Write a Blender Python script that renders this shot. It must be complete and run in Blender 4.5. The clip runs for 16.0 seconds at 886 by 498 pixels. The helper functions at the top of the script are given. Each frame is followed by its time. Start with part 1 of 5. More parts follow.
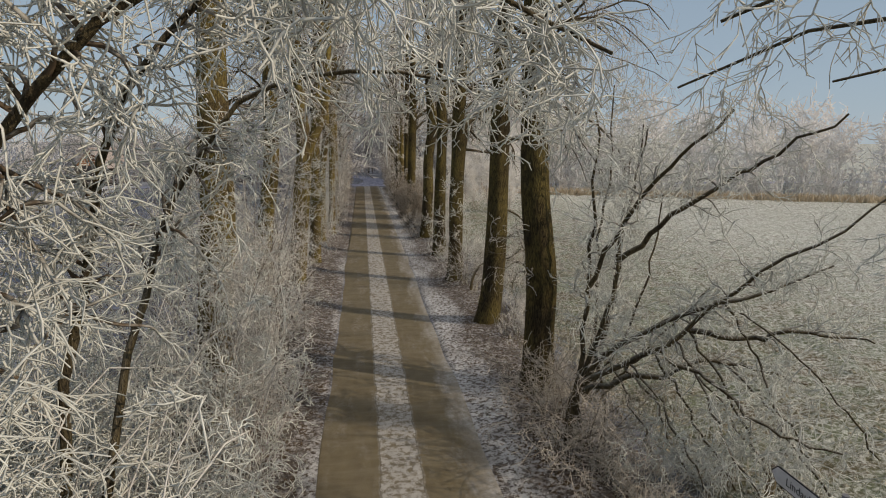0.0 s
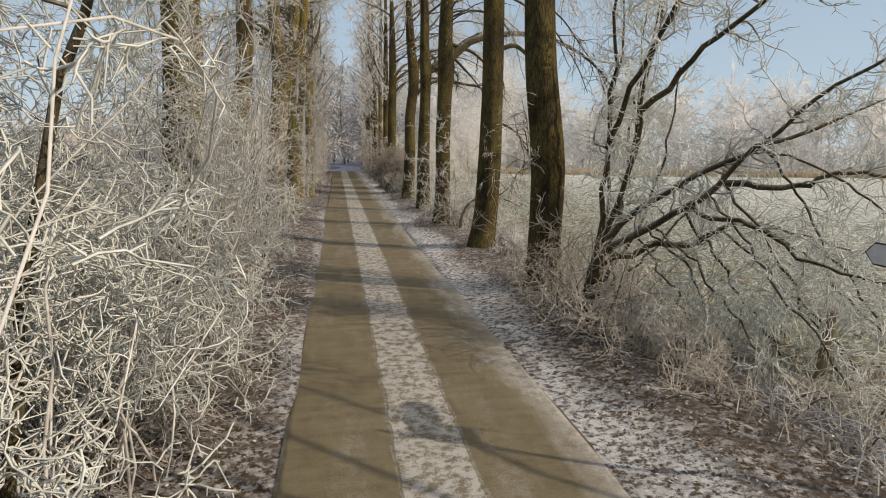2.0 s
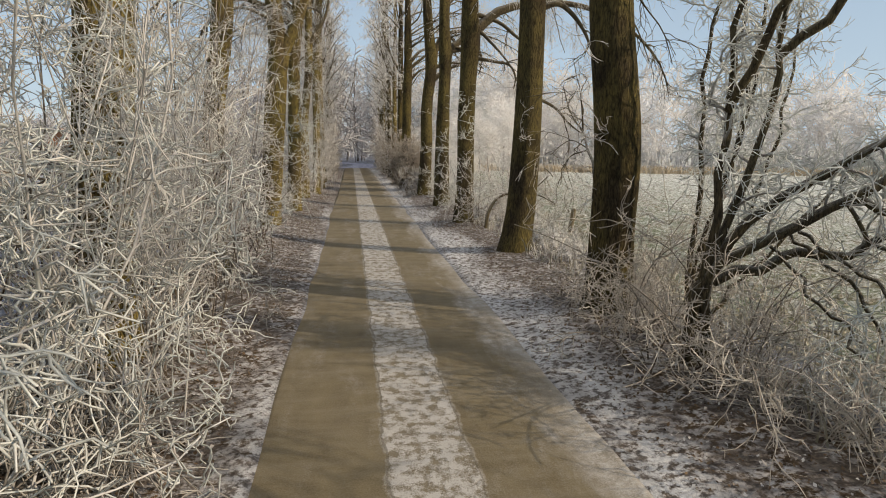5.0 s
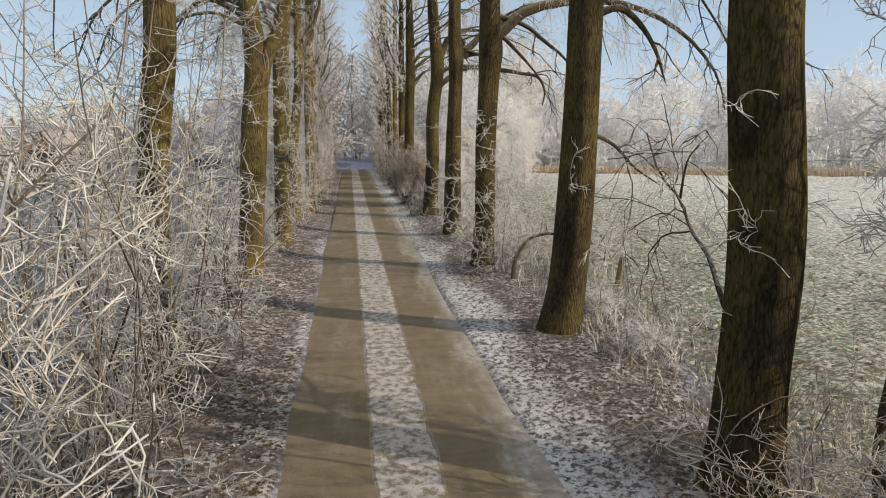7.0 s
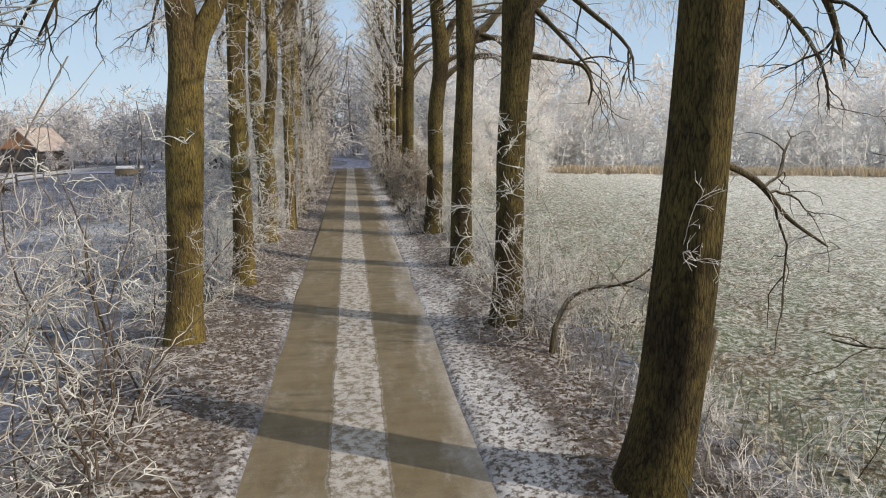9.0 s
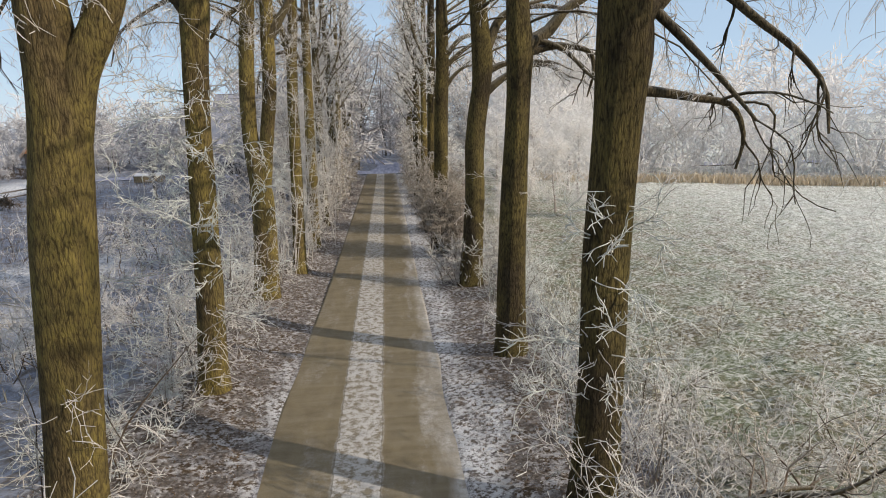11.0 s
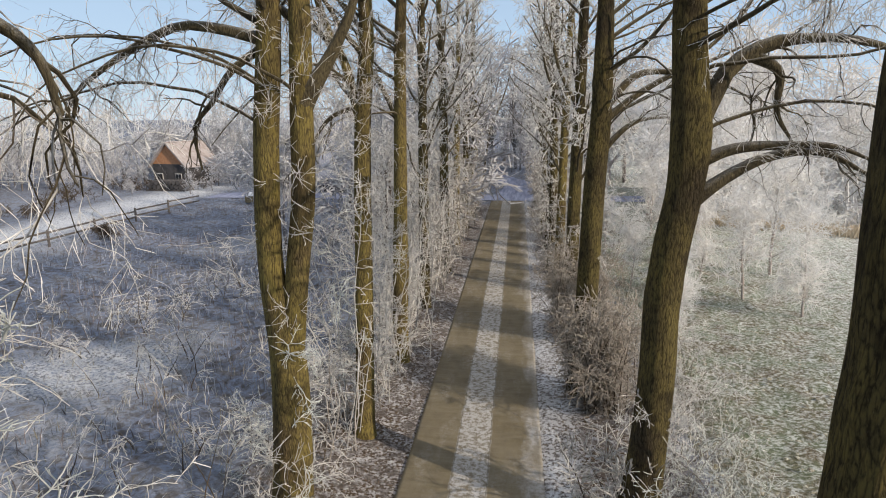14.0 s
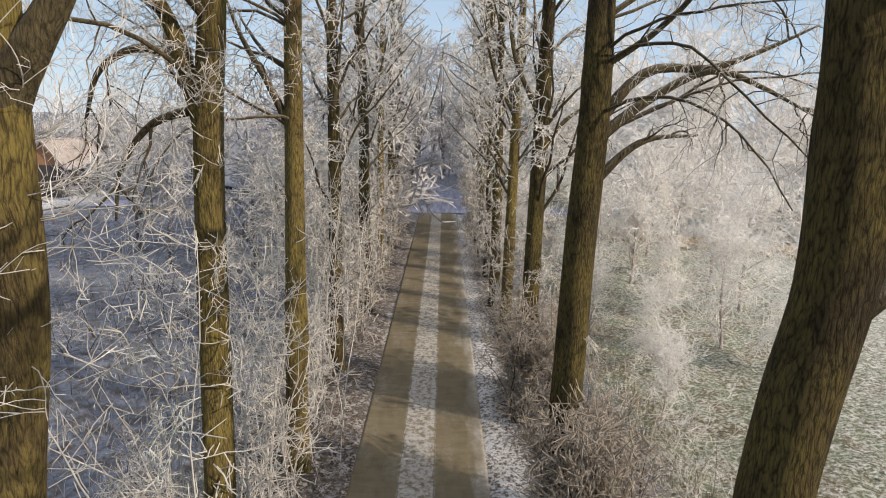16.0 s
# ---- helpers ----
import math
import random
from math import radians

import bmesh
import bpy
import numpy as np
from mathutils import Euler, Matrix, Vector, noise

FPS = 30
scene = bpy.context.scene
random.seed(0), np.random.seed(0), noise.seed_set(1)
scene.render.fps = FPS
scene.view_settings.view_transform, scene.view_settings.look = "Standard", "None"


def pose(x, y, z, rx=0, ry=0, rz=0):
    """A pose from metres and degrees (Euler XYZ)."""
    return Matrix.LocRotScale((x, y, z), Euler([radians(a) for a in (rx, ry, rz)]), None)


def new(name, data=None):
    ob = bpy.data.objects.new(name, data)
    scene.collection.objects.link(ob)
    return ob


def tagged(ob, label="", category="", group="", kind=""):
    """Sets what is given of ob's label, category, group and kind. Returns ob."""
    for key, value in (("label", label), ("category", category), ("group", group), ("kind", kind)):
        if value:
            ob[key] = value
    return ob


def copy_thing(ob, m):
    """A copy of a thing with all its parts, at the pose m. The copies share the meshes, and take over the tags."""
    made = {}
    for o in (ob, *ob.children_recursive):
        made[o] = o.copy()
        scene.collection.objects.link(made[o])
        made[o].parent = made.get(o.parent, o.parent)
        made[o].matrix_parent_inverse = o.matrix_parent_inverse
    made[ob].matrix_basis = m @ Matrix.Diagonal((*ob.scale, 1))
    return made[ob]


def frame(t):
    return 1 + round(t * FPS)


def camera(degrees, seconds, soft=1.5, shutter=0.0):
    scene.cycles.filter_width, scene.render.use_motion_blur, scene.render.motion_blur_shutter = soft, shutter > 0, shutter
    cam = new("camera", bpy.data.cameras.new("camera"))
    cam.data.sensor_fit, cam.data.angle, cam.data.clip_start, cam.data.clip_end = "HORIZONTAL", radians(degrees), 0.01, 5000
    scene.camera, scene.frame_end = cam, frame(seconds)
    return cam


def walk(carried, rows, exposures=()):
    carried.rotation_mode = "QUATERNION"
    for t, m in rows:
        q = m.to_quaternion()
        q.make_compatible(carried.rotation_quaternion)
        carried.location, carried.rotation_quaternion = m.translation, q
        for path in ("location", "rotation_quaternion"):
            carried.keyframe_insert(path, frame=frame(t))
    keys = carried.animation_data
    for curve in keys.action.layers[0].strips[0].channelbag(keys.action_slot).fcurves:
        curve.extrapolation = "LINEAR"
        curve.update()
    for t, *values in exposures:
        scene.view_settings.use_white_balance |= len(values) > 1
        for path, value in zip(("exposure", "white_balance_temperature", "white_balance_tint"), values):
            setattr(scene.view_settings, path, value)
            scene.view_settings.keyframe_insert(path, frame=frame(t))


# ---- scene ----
# The flight: a low drone that drops to the lane, then rises along it.
cam = camera(72.1, 16.0, soft=1.0)
# seconds; x, y, z in metres; the turns about x, y and z in degrees
ROWS = [
    (0.0, -0.504, 0.029, 5.473, 79.966, -0.143, -7.501),
    (0.5, -0.614, 0.402, 4.786, 79.994, -0.220, -8.240),
    (1.0, -0.728, 0.688, 4.112, 80.081, -0.246, -8.792),
    (1.5, -0.803, 0.854, 3.480, 80.266, -0.157, -9.254),
    (2.0, -0.783, 0.968, 2.919, 80.424, 0.015, -9.834),
    (2.5, -0.708, 1.194, 2.532, 80.494, 0.046, -9.084),
    (3.0, -0.654, 1.592, 2.413, 80.515, -0.043, -8.511),
    (3.5, -0.670, 2.048, 2.416, 80.497, -0.117, -8.443),
    (6.0, -0.453, 5.551, 2.916, 80.086, -0.135, -8.570),
    (6.5, -0.450, 6.432, 3.257, 79.725, 0.154, -8.640),
    (7.0, -0.458, 7.382, 3.540, 79.469, 0.428, -8.666),
    (7.5, -0.419, 8.449, 3.648, 79.398, 0.511, -8.689),
    (8.0, -0.277, 9.558, 3.760, 79.160, 0.544, -8.735),
    (10.5, 0.519, 15.303, 4.455, 78.339, 1.052, -7.058),
    (11.0, 0.613, 16.494, 4.901, 78.080, 1.017, -5.340),
    (11.5, 0.746, 17.771, 5.361, 77.961, 1.063, -2.471),
    (12.0, 0.904, 18.884, 5.783, 77.833, 1.007, 1.204),
    (12.5, 0.994, 20.144, 6.178, 77.828, 0.863, 6.220),
    (13.0, 0.966, 21.550, 6.475, 77.744, 0.724, 7.306),
    (13.5, 0.901, 22.969, 6.702, 77.781, 0.486, 7.666),
    (14.0, 0.855, 24.449, 6.882, 77.768, 0.337, 6.890),
    (14.5, 0.805, 25.798, 6.997, 77.729, 0.049, 6.083),
    (15.0, 0.703, 27.115, 7.086, 77.746, -0.328, 4.747),
    (15.5, 0.577, 28.358, 7.081, 77.841, -0.720, 2.649),
    (16.0, 0.444, 29.493, 7.024, 77.946, -1.194, 0.085),
]
EXPOSURES = [(0.0, -0.95, 7200, 11), (1.0, -0.64, 7250, 11), (3.5, -0.45, 7350, 11), (8.0, -0.34, 6950, 11), (14.8, -0.3, 6600, 11), (16.0, -0.25, 6950, 12)]
walk(cam, [(row[0], pose(*row[1:])) for row in ROWS], EXPOSURES)

# ---- light ----
SUN_AZ, SUN_EL = -28.0, 25.0  # degrees: from +x towards +y, and above the horizon
sun_way = Vector((math.cos(radians(SUN_AZ)) * math.cos(radians(SUN_EL)), math.sin(radians(SUN_AZ)) * math.cos(radians(SUN_EL)), math.sin(radians(SUN_EL))))
sun = new("sun", bpy.data.lights.new("sun", "SUN"))
sun.data.energy, sun.data.angle, sun.data.color = 5.0, radians(0.6), (1.0, 0.9, 0.76)
sun.rotation_euler = sun_way.to_track_quat("Z", "Y").to_euler()
world = bpy.data.worlds.new("winter_sky")
scene.world = world
world.use_nodes = True
wn = world.node_tree.nodes
sky = wn.new("ShaderNodeTexSky")
sky.sky_type, sky.sun_disc = "NISHITA", False
sky.sun_elevation, sky.sun_rotation = radians(SUN_EL), radians(90 - SUN_AZ)
sky.air_density, sky.dust_density, sky.ozone_density = 1.0, 0.0, 1.0
wn["Background"].inputs["Strength"].default_value = 0.14
haze = wn.new("ShaderNodeMix")  # thin winter haze over the whole sky
haze.data_type = "RGBA"
haze.inputs[0].default_value = 0.85
# milky along the skyline, clear blue above, deeper overhead
up = wn.new("ShaderNodeSeparateXYZ")
world.node_tree.links.new(wn.new("ShaderNodeTexCoord").outputs["Generated"], up.inputs[0])
rise = wn.new("ShaderNodeMapRange")
rise.interpolation_type = "SMOOTHSTEP"
rise.inputs[1].default_value, rise.inputs[2].default_value = 0.0, 0.75
world.node_tree.links.new(up.outputs[2], rise.inputs[0])
veil = wn.new("ShaderNodeValToRGB")
for at, colour in ((0.0, (0.5, 0.68, 0.9)), (0.01, (0.3, 0.58, 0.94)), (0.05, (0.18, 0.49, 0.93)), (0.3, (0.2, 0.44, 0.8)), (1.0, (0.2, 0.33, 0.56))):
    stop = veil.color_ramp.elements[0] if at == 0.0 else veil.color_ramp.elements[1] if at == 1.0 else veil.color_ramp.elements.new(at)
    stop.position, stop.color = at, (*colour, 1.0)
world.node_tree.links.new(rise.outputs[0], veil.inputs[0])
bright = wn.new("ShaderNodeVectorMath")
bright.operation = "SCALE"
bright.inputs["Scale"].default_value = 9.0
world.node_tree.links.new(veil.outputs[0], bright.inputs[0])
world.node_tree.links.new(bright.outputs[0], haze.inputs[7])
world.node_tree.links.new(sky.outputs[0], haze.inputs[6])
world.node_tree.links.new(haze.outputs[2], wn["Background"].inputs["Color"])

# ---- materials ----
class Mat:
    """A small wrapper round a node material."""

    def __init__(self, name, rough=0.8, spec=0.3):
        self.m = bpy.data.materials.new(name)
        self.m.use_nodes = True
        self.t = self.m.node_tree
        self.b = self.t.nodes["Principled BSDF"]
        self.b.inputs["Roughness"].default_value = rough
        self.b.inputs["Specular IOR Level"].default_value = spec

    def node(self, kind, **inputs):
        n = self.t.nodes.new("ShaderNode" + kind)
        for key, v in inputs.items():
            k = key.replace("_", " ")
            if isinstance(v, bpy.types.NodeSocket):
                self.t.links.new(v, n.inputs[k])
            else:
                n.inputs[k].default_value = v
        return n

    def where(self, sx=1.0, sy=1.0, sz=1.0):
        n = self.node("Mapping", Vector=self.node("TexCoord").outputs["Object"])
        n.inputs["Scale"].default_value = (sx, sy, sz)
        return n.outputs[0]

    def noise(self, at, scale, detail=4.0, rough=0.6):
        return self.node("TexNoise", Vector=at, Scale=scale, Detail=detail, Roughness=rough).outputs[0]

    def ramp(self, v, a, b, lo=0.0, hi=1.0):
        n = self.node("MapRange", Value=v)
        n.inputs[1].default_value, n.inputs[2].default_value, n.inputs[3].default_value, n.inputs[4].default_value = a, b, lo, hi
        return n.outputs[0]

    def calc(self, op, a, b=0.0):
        n = self.t.nodes.new("ShaderNodeMath")
        n.operation = op
        n.use_clamp = op in ("ADD", "SUBTRACT") 
        for i, v in enumerate((a, b)):
            if isinstance(v, bpy.types.NodeSocket):
                self.t.links.new(v, n.inputs[i])
            else:
                n.inputs[i].default_value = v
        return n.outputs[0]

    def mix(self, f, a, b):
        n = self.t.nodes.new("ShaderNodeMix")
        n.data_type = "RGBA"
        for i, v in ((0, f), (6, a), (7, b)):
            if isinstance(v, bpy.types.NodeSocket):
                self.t.links.new(v, n.inputs[i])
            else:
                n.inputs[i].default_value = v if i == 0 else (*v, 1.0)
        return n.outputs[2]

    def attr(self, name):
        n = self.t.nodes.new("ShaderNodeAttribute")
        n.attribute_name = name
        return n

    def done(self, colour, height=None, strength=0.5, dist=0.02, rough=None):
        self.t.links.new(colour, self.b.inputs["Base Color"])
        if height is not None:
            n = self.node("Bump", Height=height, Strength=strength, Distance=dist)
            self.t.links.new(n.outputs[0], self.b.inputs["Normal"])
        if rough is not None:
            self.t.links.new(rough, self.b.inputs["Roughness"])
        return self.m


def bark_material(name, dark, mid, moss, amount, rimed=0.0):
    """Long fissures and fine ridges, with an olive bloom in patches and scars."""
    k = Mat(name, 0.94, 0.1)
    warp = k.noise(k.where(1, 1, 1), 2.2, 3)
    skew = k.node("VectorMath", **{})
    skew.operation = "MULTIPLY_ADD"
    k.t.links.new(k.node("TexNoise", Vector=k.where(1.2, 1.2, 1.2), Scale=1.6, Detail=2.0).outputs["Color"], skew.inputs[0])
    skew.inputs[1].default_value = (0.1, 0.1, 0.0)
    k.t.links.new(k.where(), skew.inputs[2])
    tall = k.node("Mapping", Vector=skew.outputs[0])
    tall.inputs["Scale"].default_value = (1.0, 1.0, 0.2)
    ridge = k.noise(tall.outputs[0], 30.0, 6, 0.72)
    plates = k.node("TexVoronoi", Vector=tall.outputs[0], Scale=30.0)
    plates.feature = "DISTANCE_TO_EDGE"
    crack = k.ramp(plates.outputs[0], 0.0, 0.22)
    fine = k.noise(k.where(16, 16, 5), 6.0, 4, 0.7)
    patch = k.noise(k.where(1, 1, 0.5), 1.5, 5, 0.65)
    lift = k.calc("ADD", k.calc("MULTIPLY", ridge, 0.7), k.calc("ADD", k.calc("MULTIPLY", crack, 0.12), k.calc("MULTIPLY", fine, 0.2)))
    c = k.mix(k.ramp(lift, 0.4, 0.6), dark, mid)
    c = k.mix(k.calc("MULTIPLY", k.ramp(patch, 0.38, 0.58, 0.05, 1.0), k.ramp(lift, 0.42, 0.6, 0.15, amount)), c, moss)
    c = k.mix(k.ramp(warp, 0.54, 0.68, 0.0, 0.6), c, dark)
    c = k.mix(k.ramp(fine, 0.6, 0.85, 0.0, 0.3), c, (0.3, 0.26, 0.18))
    if rimed:  # rime lies on the upper side
        nz = k.node("SeparateXYZ", Vector=k.t.nodes.new("ShaderNodeNewGeometry").outputs["Normal"]).outputs[2]
        c = k.mix(k.calc("MULTIPLY", k.ramp(nz, 0.2, 0.9, 0.0, rimed), k.ramp(fine, 0.35, 0.6)), c, (0.62, 0.6, 0.56))
    return k.done(c, lift, 1.0, 0.06)


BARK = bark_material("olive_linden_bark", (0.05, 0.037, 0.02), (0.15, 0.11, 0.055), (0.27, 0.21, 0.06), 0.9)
# right-hand row: browner bark, darkened further to paint in its shaded side
SHADED_BROWN_BARK = bark_material("shaded_brown_linden_bark", (0.02, 0.0155, 0.01), (0.066, 0.05, 0.03), (0.19, 0.15, 0.048), 0.75)
LIMB_BARK = bark_material("limb_bark", (0.04, 0.032, 0.022), (0.115, 0.09, 0.056), (0.19, 0.155, 0.08), 0.5, 0.5)


def twig_material(name, bare, frost, thin, thick, clear=0.15):
    """Rime on thin wood, bark showing through on thick wood."""
    k = Mat(name, 0.75, 0.25)
    n = k.noise(k.where(), 9.0, 3)
    big = k.noise(k.where(), 0.9, 2)
    cover = k.ramp(k.attr("thick").outputs["Fac"], thin, thick, 1.0, 0.0)
    f = k.calc("ADD", cover, k.ramp(n, 0.3, 0.7, -0.35, 0.25))
    f = k.calc("MULTIPLY", f, k.ramp(big, 0.3, 0.6, 0.75, 1.0))
    m = k.done(k.mix(f, bare, frost), n, 0.4, 0.01)
    # ice needles let some light through
    glow = k.t.nodes.new("ShaderNodeBsdfTranslucent")
    k.t.links.new(k.mix(f, bare, frost), glow.inputs["Color"])
    both = k.t.nodes.new("ShaderNodeMixShader")
    k.t.links.new(k.calc("MULTIPLY", f, clear), both.inputs[0])
    k.t.links.new(k.b.outputs[0], both.inputs[1])
    k.t.links.new(glow.outputs[0], both.inputs[2])
    k.t.links.new(both.outputs[0], k.t.nodes["Material Output"].inputs["Surface"])
    return m


FROST_TWIG = twig_material("frosted_twig", (0.12, 0.085, 0.055), (0.81, 0.82, 0.77), 0.0105, 0.02)
CROWN_TWIG = twig_material("crown_twig", (0.085, 0.066, 0.046), (0.84, 0.8, 0.75), 0.0034, 0.0085)
HIGH_TWIG = twig_material("high_crown_twig", (0.13, 0.1, 0.075), (0.86, 0.83, 0.79), 0.011, 0.035, 0.3)
SHRUB_TWIG = twig_material("shrub_twig", (0.12, 0.09, 0.07), (0.82, 0.79, 0.75), 0.0065, 0.022)
# behind the right-hand row: bark and rime lightened to paint in a sunlit look
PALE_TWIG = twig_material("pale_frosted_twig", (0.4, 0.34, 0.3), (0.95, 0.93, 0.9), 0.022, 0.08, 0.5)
# greyed rime for left-hand and lane-end trees, with haze painted into it
END_TWIG = twig_material("haze_grey_rimed_twig", (0.14, 0.12, 0.11), (0.6, 0.59, 0.6), 0.018, 0.06)
TAN_TWIG = twig_material("tan_rimed_twig", (0.15, 0.105, 0.07), (0.64, 0.585, 0.51), 0.0042, 0.014)
SHOOT_TWIG = twig_material("dull_rimed_shoot", (0.16, 0.125, 0.095), (0.7, 0.665, 0.615), 0.009, 0.022)
DARK_TWIG = twig_material("dark_twig", (0.075, 0.055, 0.04), (0.6, 0.56, 0.5), 0.003, 0.011)
STEM_TWIG = twig_material("brown_shrub_stem", (0.085, 0.062, 0.042), (0.5, 0.46, 0.4), 0.003, 0.009)
# wood and rime both paled: the haze of distance is put into the colour
FAR_TWIG = twig_material("hazed_frosted_twig", (0.5, 0.44, 0.4), (0.95, 0.94, 0.93), 0.035, 0.13, 0.5)


def ground_material():
    k = Mat("frosted_ground", 0.95, 0.15)
    at = k.where()
    zone = k.node("SeparateColor", Color=k.attr("zone").outputs["Color"])
    fine, mid, big = k.noise(at, 22.0, 5), k.noise(at, 3.2, 5), k.noise(at, 0.35, 3)
    clod = k.noise(k.where(1, 1.3, 1), 9.0, 6, 0.72)
    inland = k.ramp(k.node("SeparateXYZ", Vector=at).outputs[0], 4.5, 22.0)
    grass = k.mix(k.ramp(fine, 0.35, 0.65), (0.085, 0.1, 0.055), (0.21, 0.235, 0.155))
    grass = k.mix(k.ramp(k.noise(at, 0.9, 4, 0.6), 0.42, 0.6, 0.0, 0.85), grass, k.mix(k.ramp(fine, 0.35, 0.65), (0.08, 0.06, 0.038), (0.2, 0.155, 0.1)))
    rime = k.mix(fine, (0.62, 0.63, 0.59), (0.82, 0.83, 0.8))
    white = k.calc("ADD", k.ramp(clod, 0.42, 0.6), k.ramp(inland, 0.0, 1.0, -0.34, 0.36))
    field = k.mix(k.calc("MULTIPLY", white, k.ramp(mid, 0.3, 0.58, 0.4, 1.0)), grass, rime)
    leaves = k.mix(k.ramp(fine, 0.35, 0.7), (0.052, 0.036, 0.022), (0.185, 0.13, 0.082))
    speck = k.noise(at, 11.0, 4, 0.7)
    litter = k.mix(k.calc("MULTIPLY", k.ramp(mid, 0.4, 0.6, 0.22, 0.97), k.ramp(speck, 0.45, 0.58)), leaves, (0.54, 0.525, 0.525))
    # meadow rime kept dark and blue: the row's shade put into the colour
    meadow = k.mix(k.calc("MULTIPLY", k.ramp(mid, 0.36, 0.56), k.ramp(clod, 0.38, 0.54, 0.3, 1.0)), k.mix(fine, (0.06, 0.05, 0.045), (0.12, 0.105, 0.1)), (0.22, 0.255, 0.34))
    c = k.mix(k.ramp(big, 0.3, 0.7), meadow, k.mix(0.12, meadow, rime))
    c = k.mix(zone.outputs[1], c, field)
    c = k.mix(k.calc("ADD", zone.outputs[0], k.calc("MULTIPLY", zone.outputs[0], k.ramp(mid, 0.3, 0.7, -0.6, 0.4))), c, litter)
    c = k.mix(k.calc("MULTIPLY", zone.outputs[2], k.ramp(speck, 0.41, 0.54, 0.1, 1.0)), c, k.mix(fine, (0.54, 0.54, 0.55), (0.76, 0.76, 0.77)))
    return k.done(c, k.calc("ADD", k.calc("MULTIPLY", fine, 0.25), k.calc("MULTIPLY", clod, 0.75)), 0.75, 0.1)


def road_material():
    k = Mat("worn_concrete", 0.85, 0.25)
    at = k.where()
    x = k.node("SeparateXYZ", Vector=at).outputs[0]
    fine, mid = k.noise(at, 60.0, 4), k.noise(k.where(1, 0.5, 1), 4.0, 5)
    sweep = k.noise(k.where(0.7, 3.4, 1), 1.3, 5, 0.65)
    base = k.mix(k.ramp(mid, 0.3, 0.7), (0.125, 0.098, 0.056), (0.18, 0.145, 0.085))
    base = k.mix(k.ramp(sweep, 0.42, 0.68, 0.0, 0.5), base, (0.24, 0.205, 0.145))
    base = k.mix(k.ramp(fine, 0.4, 0.75, 0.0, 0.35), base, (0.28, 0.25, 0.2))
    grit = k.noise(at, 7.5, 6, 0.75)
    soft = k.noise(k.where(1, 0.25, 1), 2.2, 4)
    wob = k.ramp(k.noise(k.where(1, 0.5, 1), 3.0, 5, 0.7), 0.3, 0.7, -0.035, 0.035)

    def plus(a, b):
        n = k.t.nodes.new("ShaderNodeMath")
        k.t.links.new(a, n.inputs[0])
        if isinstance(b, bpy.types.NodeSocket):
            k.t.links.new(b, n.inputs[1])
        else:
            n.inputs[1].default_value = b
        return n.outputs[0]

    xw = plus(x, wob)
    inside = k.calc("ABSOLUTE", plus(xw, -0.04))
    strip = k.calc("MULTIPLY", k.ramp(inside, 0.33, 0.38, 0.95, 0.0), k.ramp(grit, 0.42, 0.55, 0.12, 1.0))
    seam = k.ramp(k.calc("ABSOLUTE", plus(inside, -0.345)), 0.006, 0.014, 1.0, 0.0)
    # rime creeping in from both sides, and a whitened rim
    left = k.calc("MULTIPLY", k.ramp(xw, -1.41, -1.36, 1.0, 0.0), k.ramp(grit, 0.36, 0.52, 0.3, 1.0))
    right = k.calc("MULTIPLY", k.ramp(plus(xw, k.ramp(soft, 0.3, 0.7, -0.25, 0.2)), 1.05, 1.5, 0.0, 0.7), k.ramp(grit, 0.35, 0.6, 0.45, 1.0))
    veil = k.calc("MULTIPLY", k.ramp(soft, 0.5, 0.7, 0.0, 0.3), k.ramp(grit, 0.4, 0.6))
    cover = k.calc("ADD", k.calc("ADD", strip, left), k.calc("ADD", right, veil))
    rime = k.mix(fine, (0.39, 0.37, 0.34), (0.57, 0.55, 0.53))
    c = k.mix(cover, base, rime)
    c = k.mix(k.calc("MULTIPLY", seam, 0.5), c, (0.1, 0.085, 0.06))
    c = k.mix(k.ramp(x, 1.575, 1.6), c, (0.05, 0.04, 0.03))
    return k.done(c, k.calc("ADD", k.calc("MULTIPLY", fine, 0.4), k.calc("MULTIPLY", cover, 0.6)), 0.6, 0.015)


def leaf_material():
    k = Mat("dead_leaf", 0.85, 0.2)
    r = k.t.nodes.new("ShaderNodeNewGeometry").outputs["Random Per Island"]
    c = k.mix(k.ramp(r, 0.0, 0.6), (0.07, 0.043, 0.025), (0.19, 0.13, 0.08))
    c = k.mix(k.ramp(r, 0.62, 0.8), c, (0.58, 0.56, 0.54))
    return k.done(c)


def blade_material():
    k = Mat("frosted_grass", 0.85, 0.2)
    r = k.t.nodes.new("ShaderNodeNewGeometry").outputs["Random Per Island"]
    c = k.mix(r, (0.22, 0.19, 0.12), (0.6, 0.58, 0.53))
    return k.done(c)


def plain(name, a, b, scale=6.0, rough=0.8, stretch=(1, 1, 1), bump=0.3):
    k = Mat(name, rough, 0.3)
    n = k.noise(k.where(*stretch), scale, 5)
    return k.done(k.mix(k.ramp(n, 0.3, 0.7), a, b), n, bump, 0.01)


def stalk_material():
    k = Mat("dead_stalk", 0.9, 0.2)
    r = k.t.nodes.new("ShaderNodeNewGeometry").outputs["Random Per Island"]
    c = k.mix(k.ramp(r, 0.0, 0.7), (0.12, 0.095, 0.09), (0.36, 0.31, 0.3))
    c = k.mix(k.ramp(r, 0.5, 0.65), c, (0.44, 0.45, 0.5))
    return k.done(c)


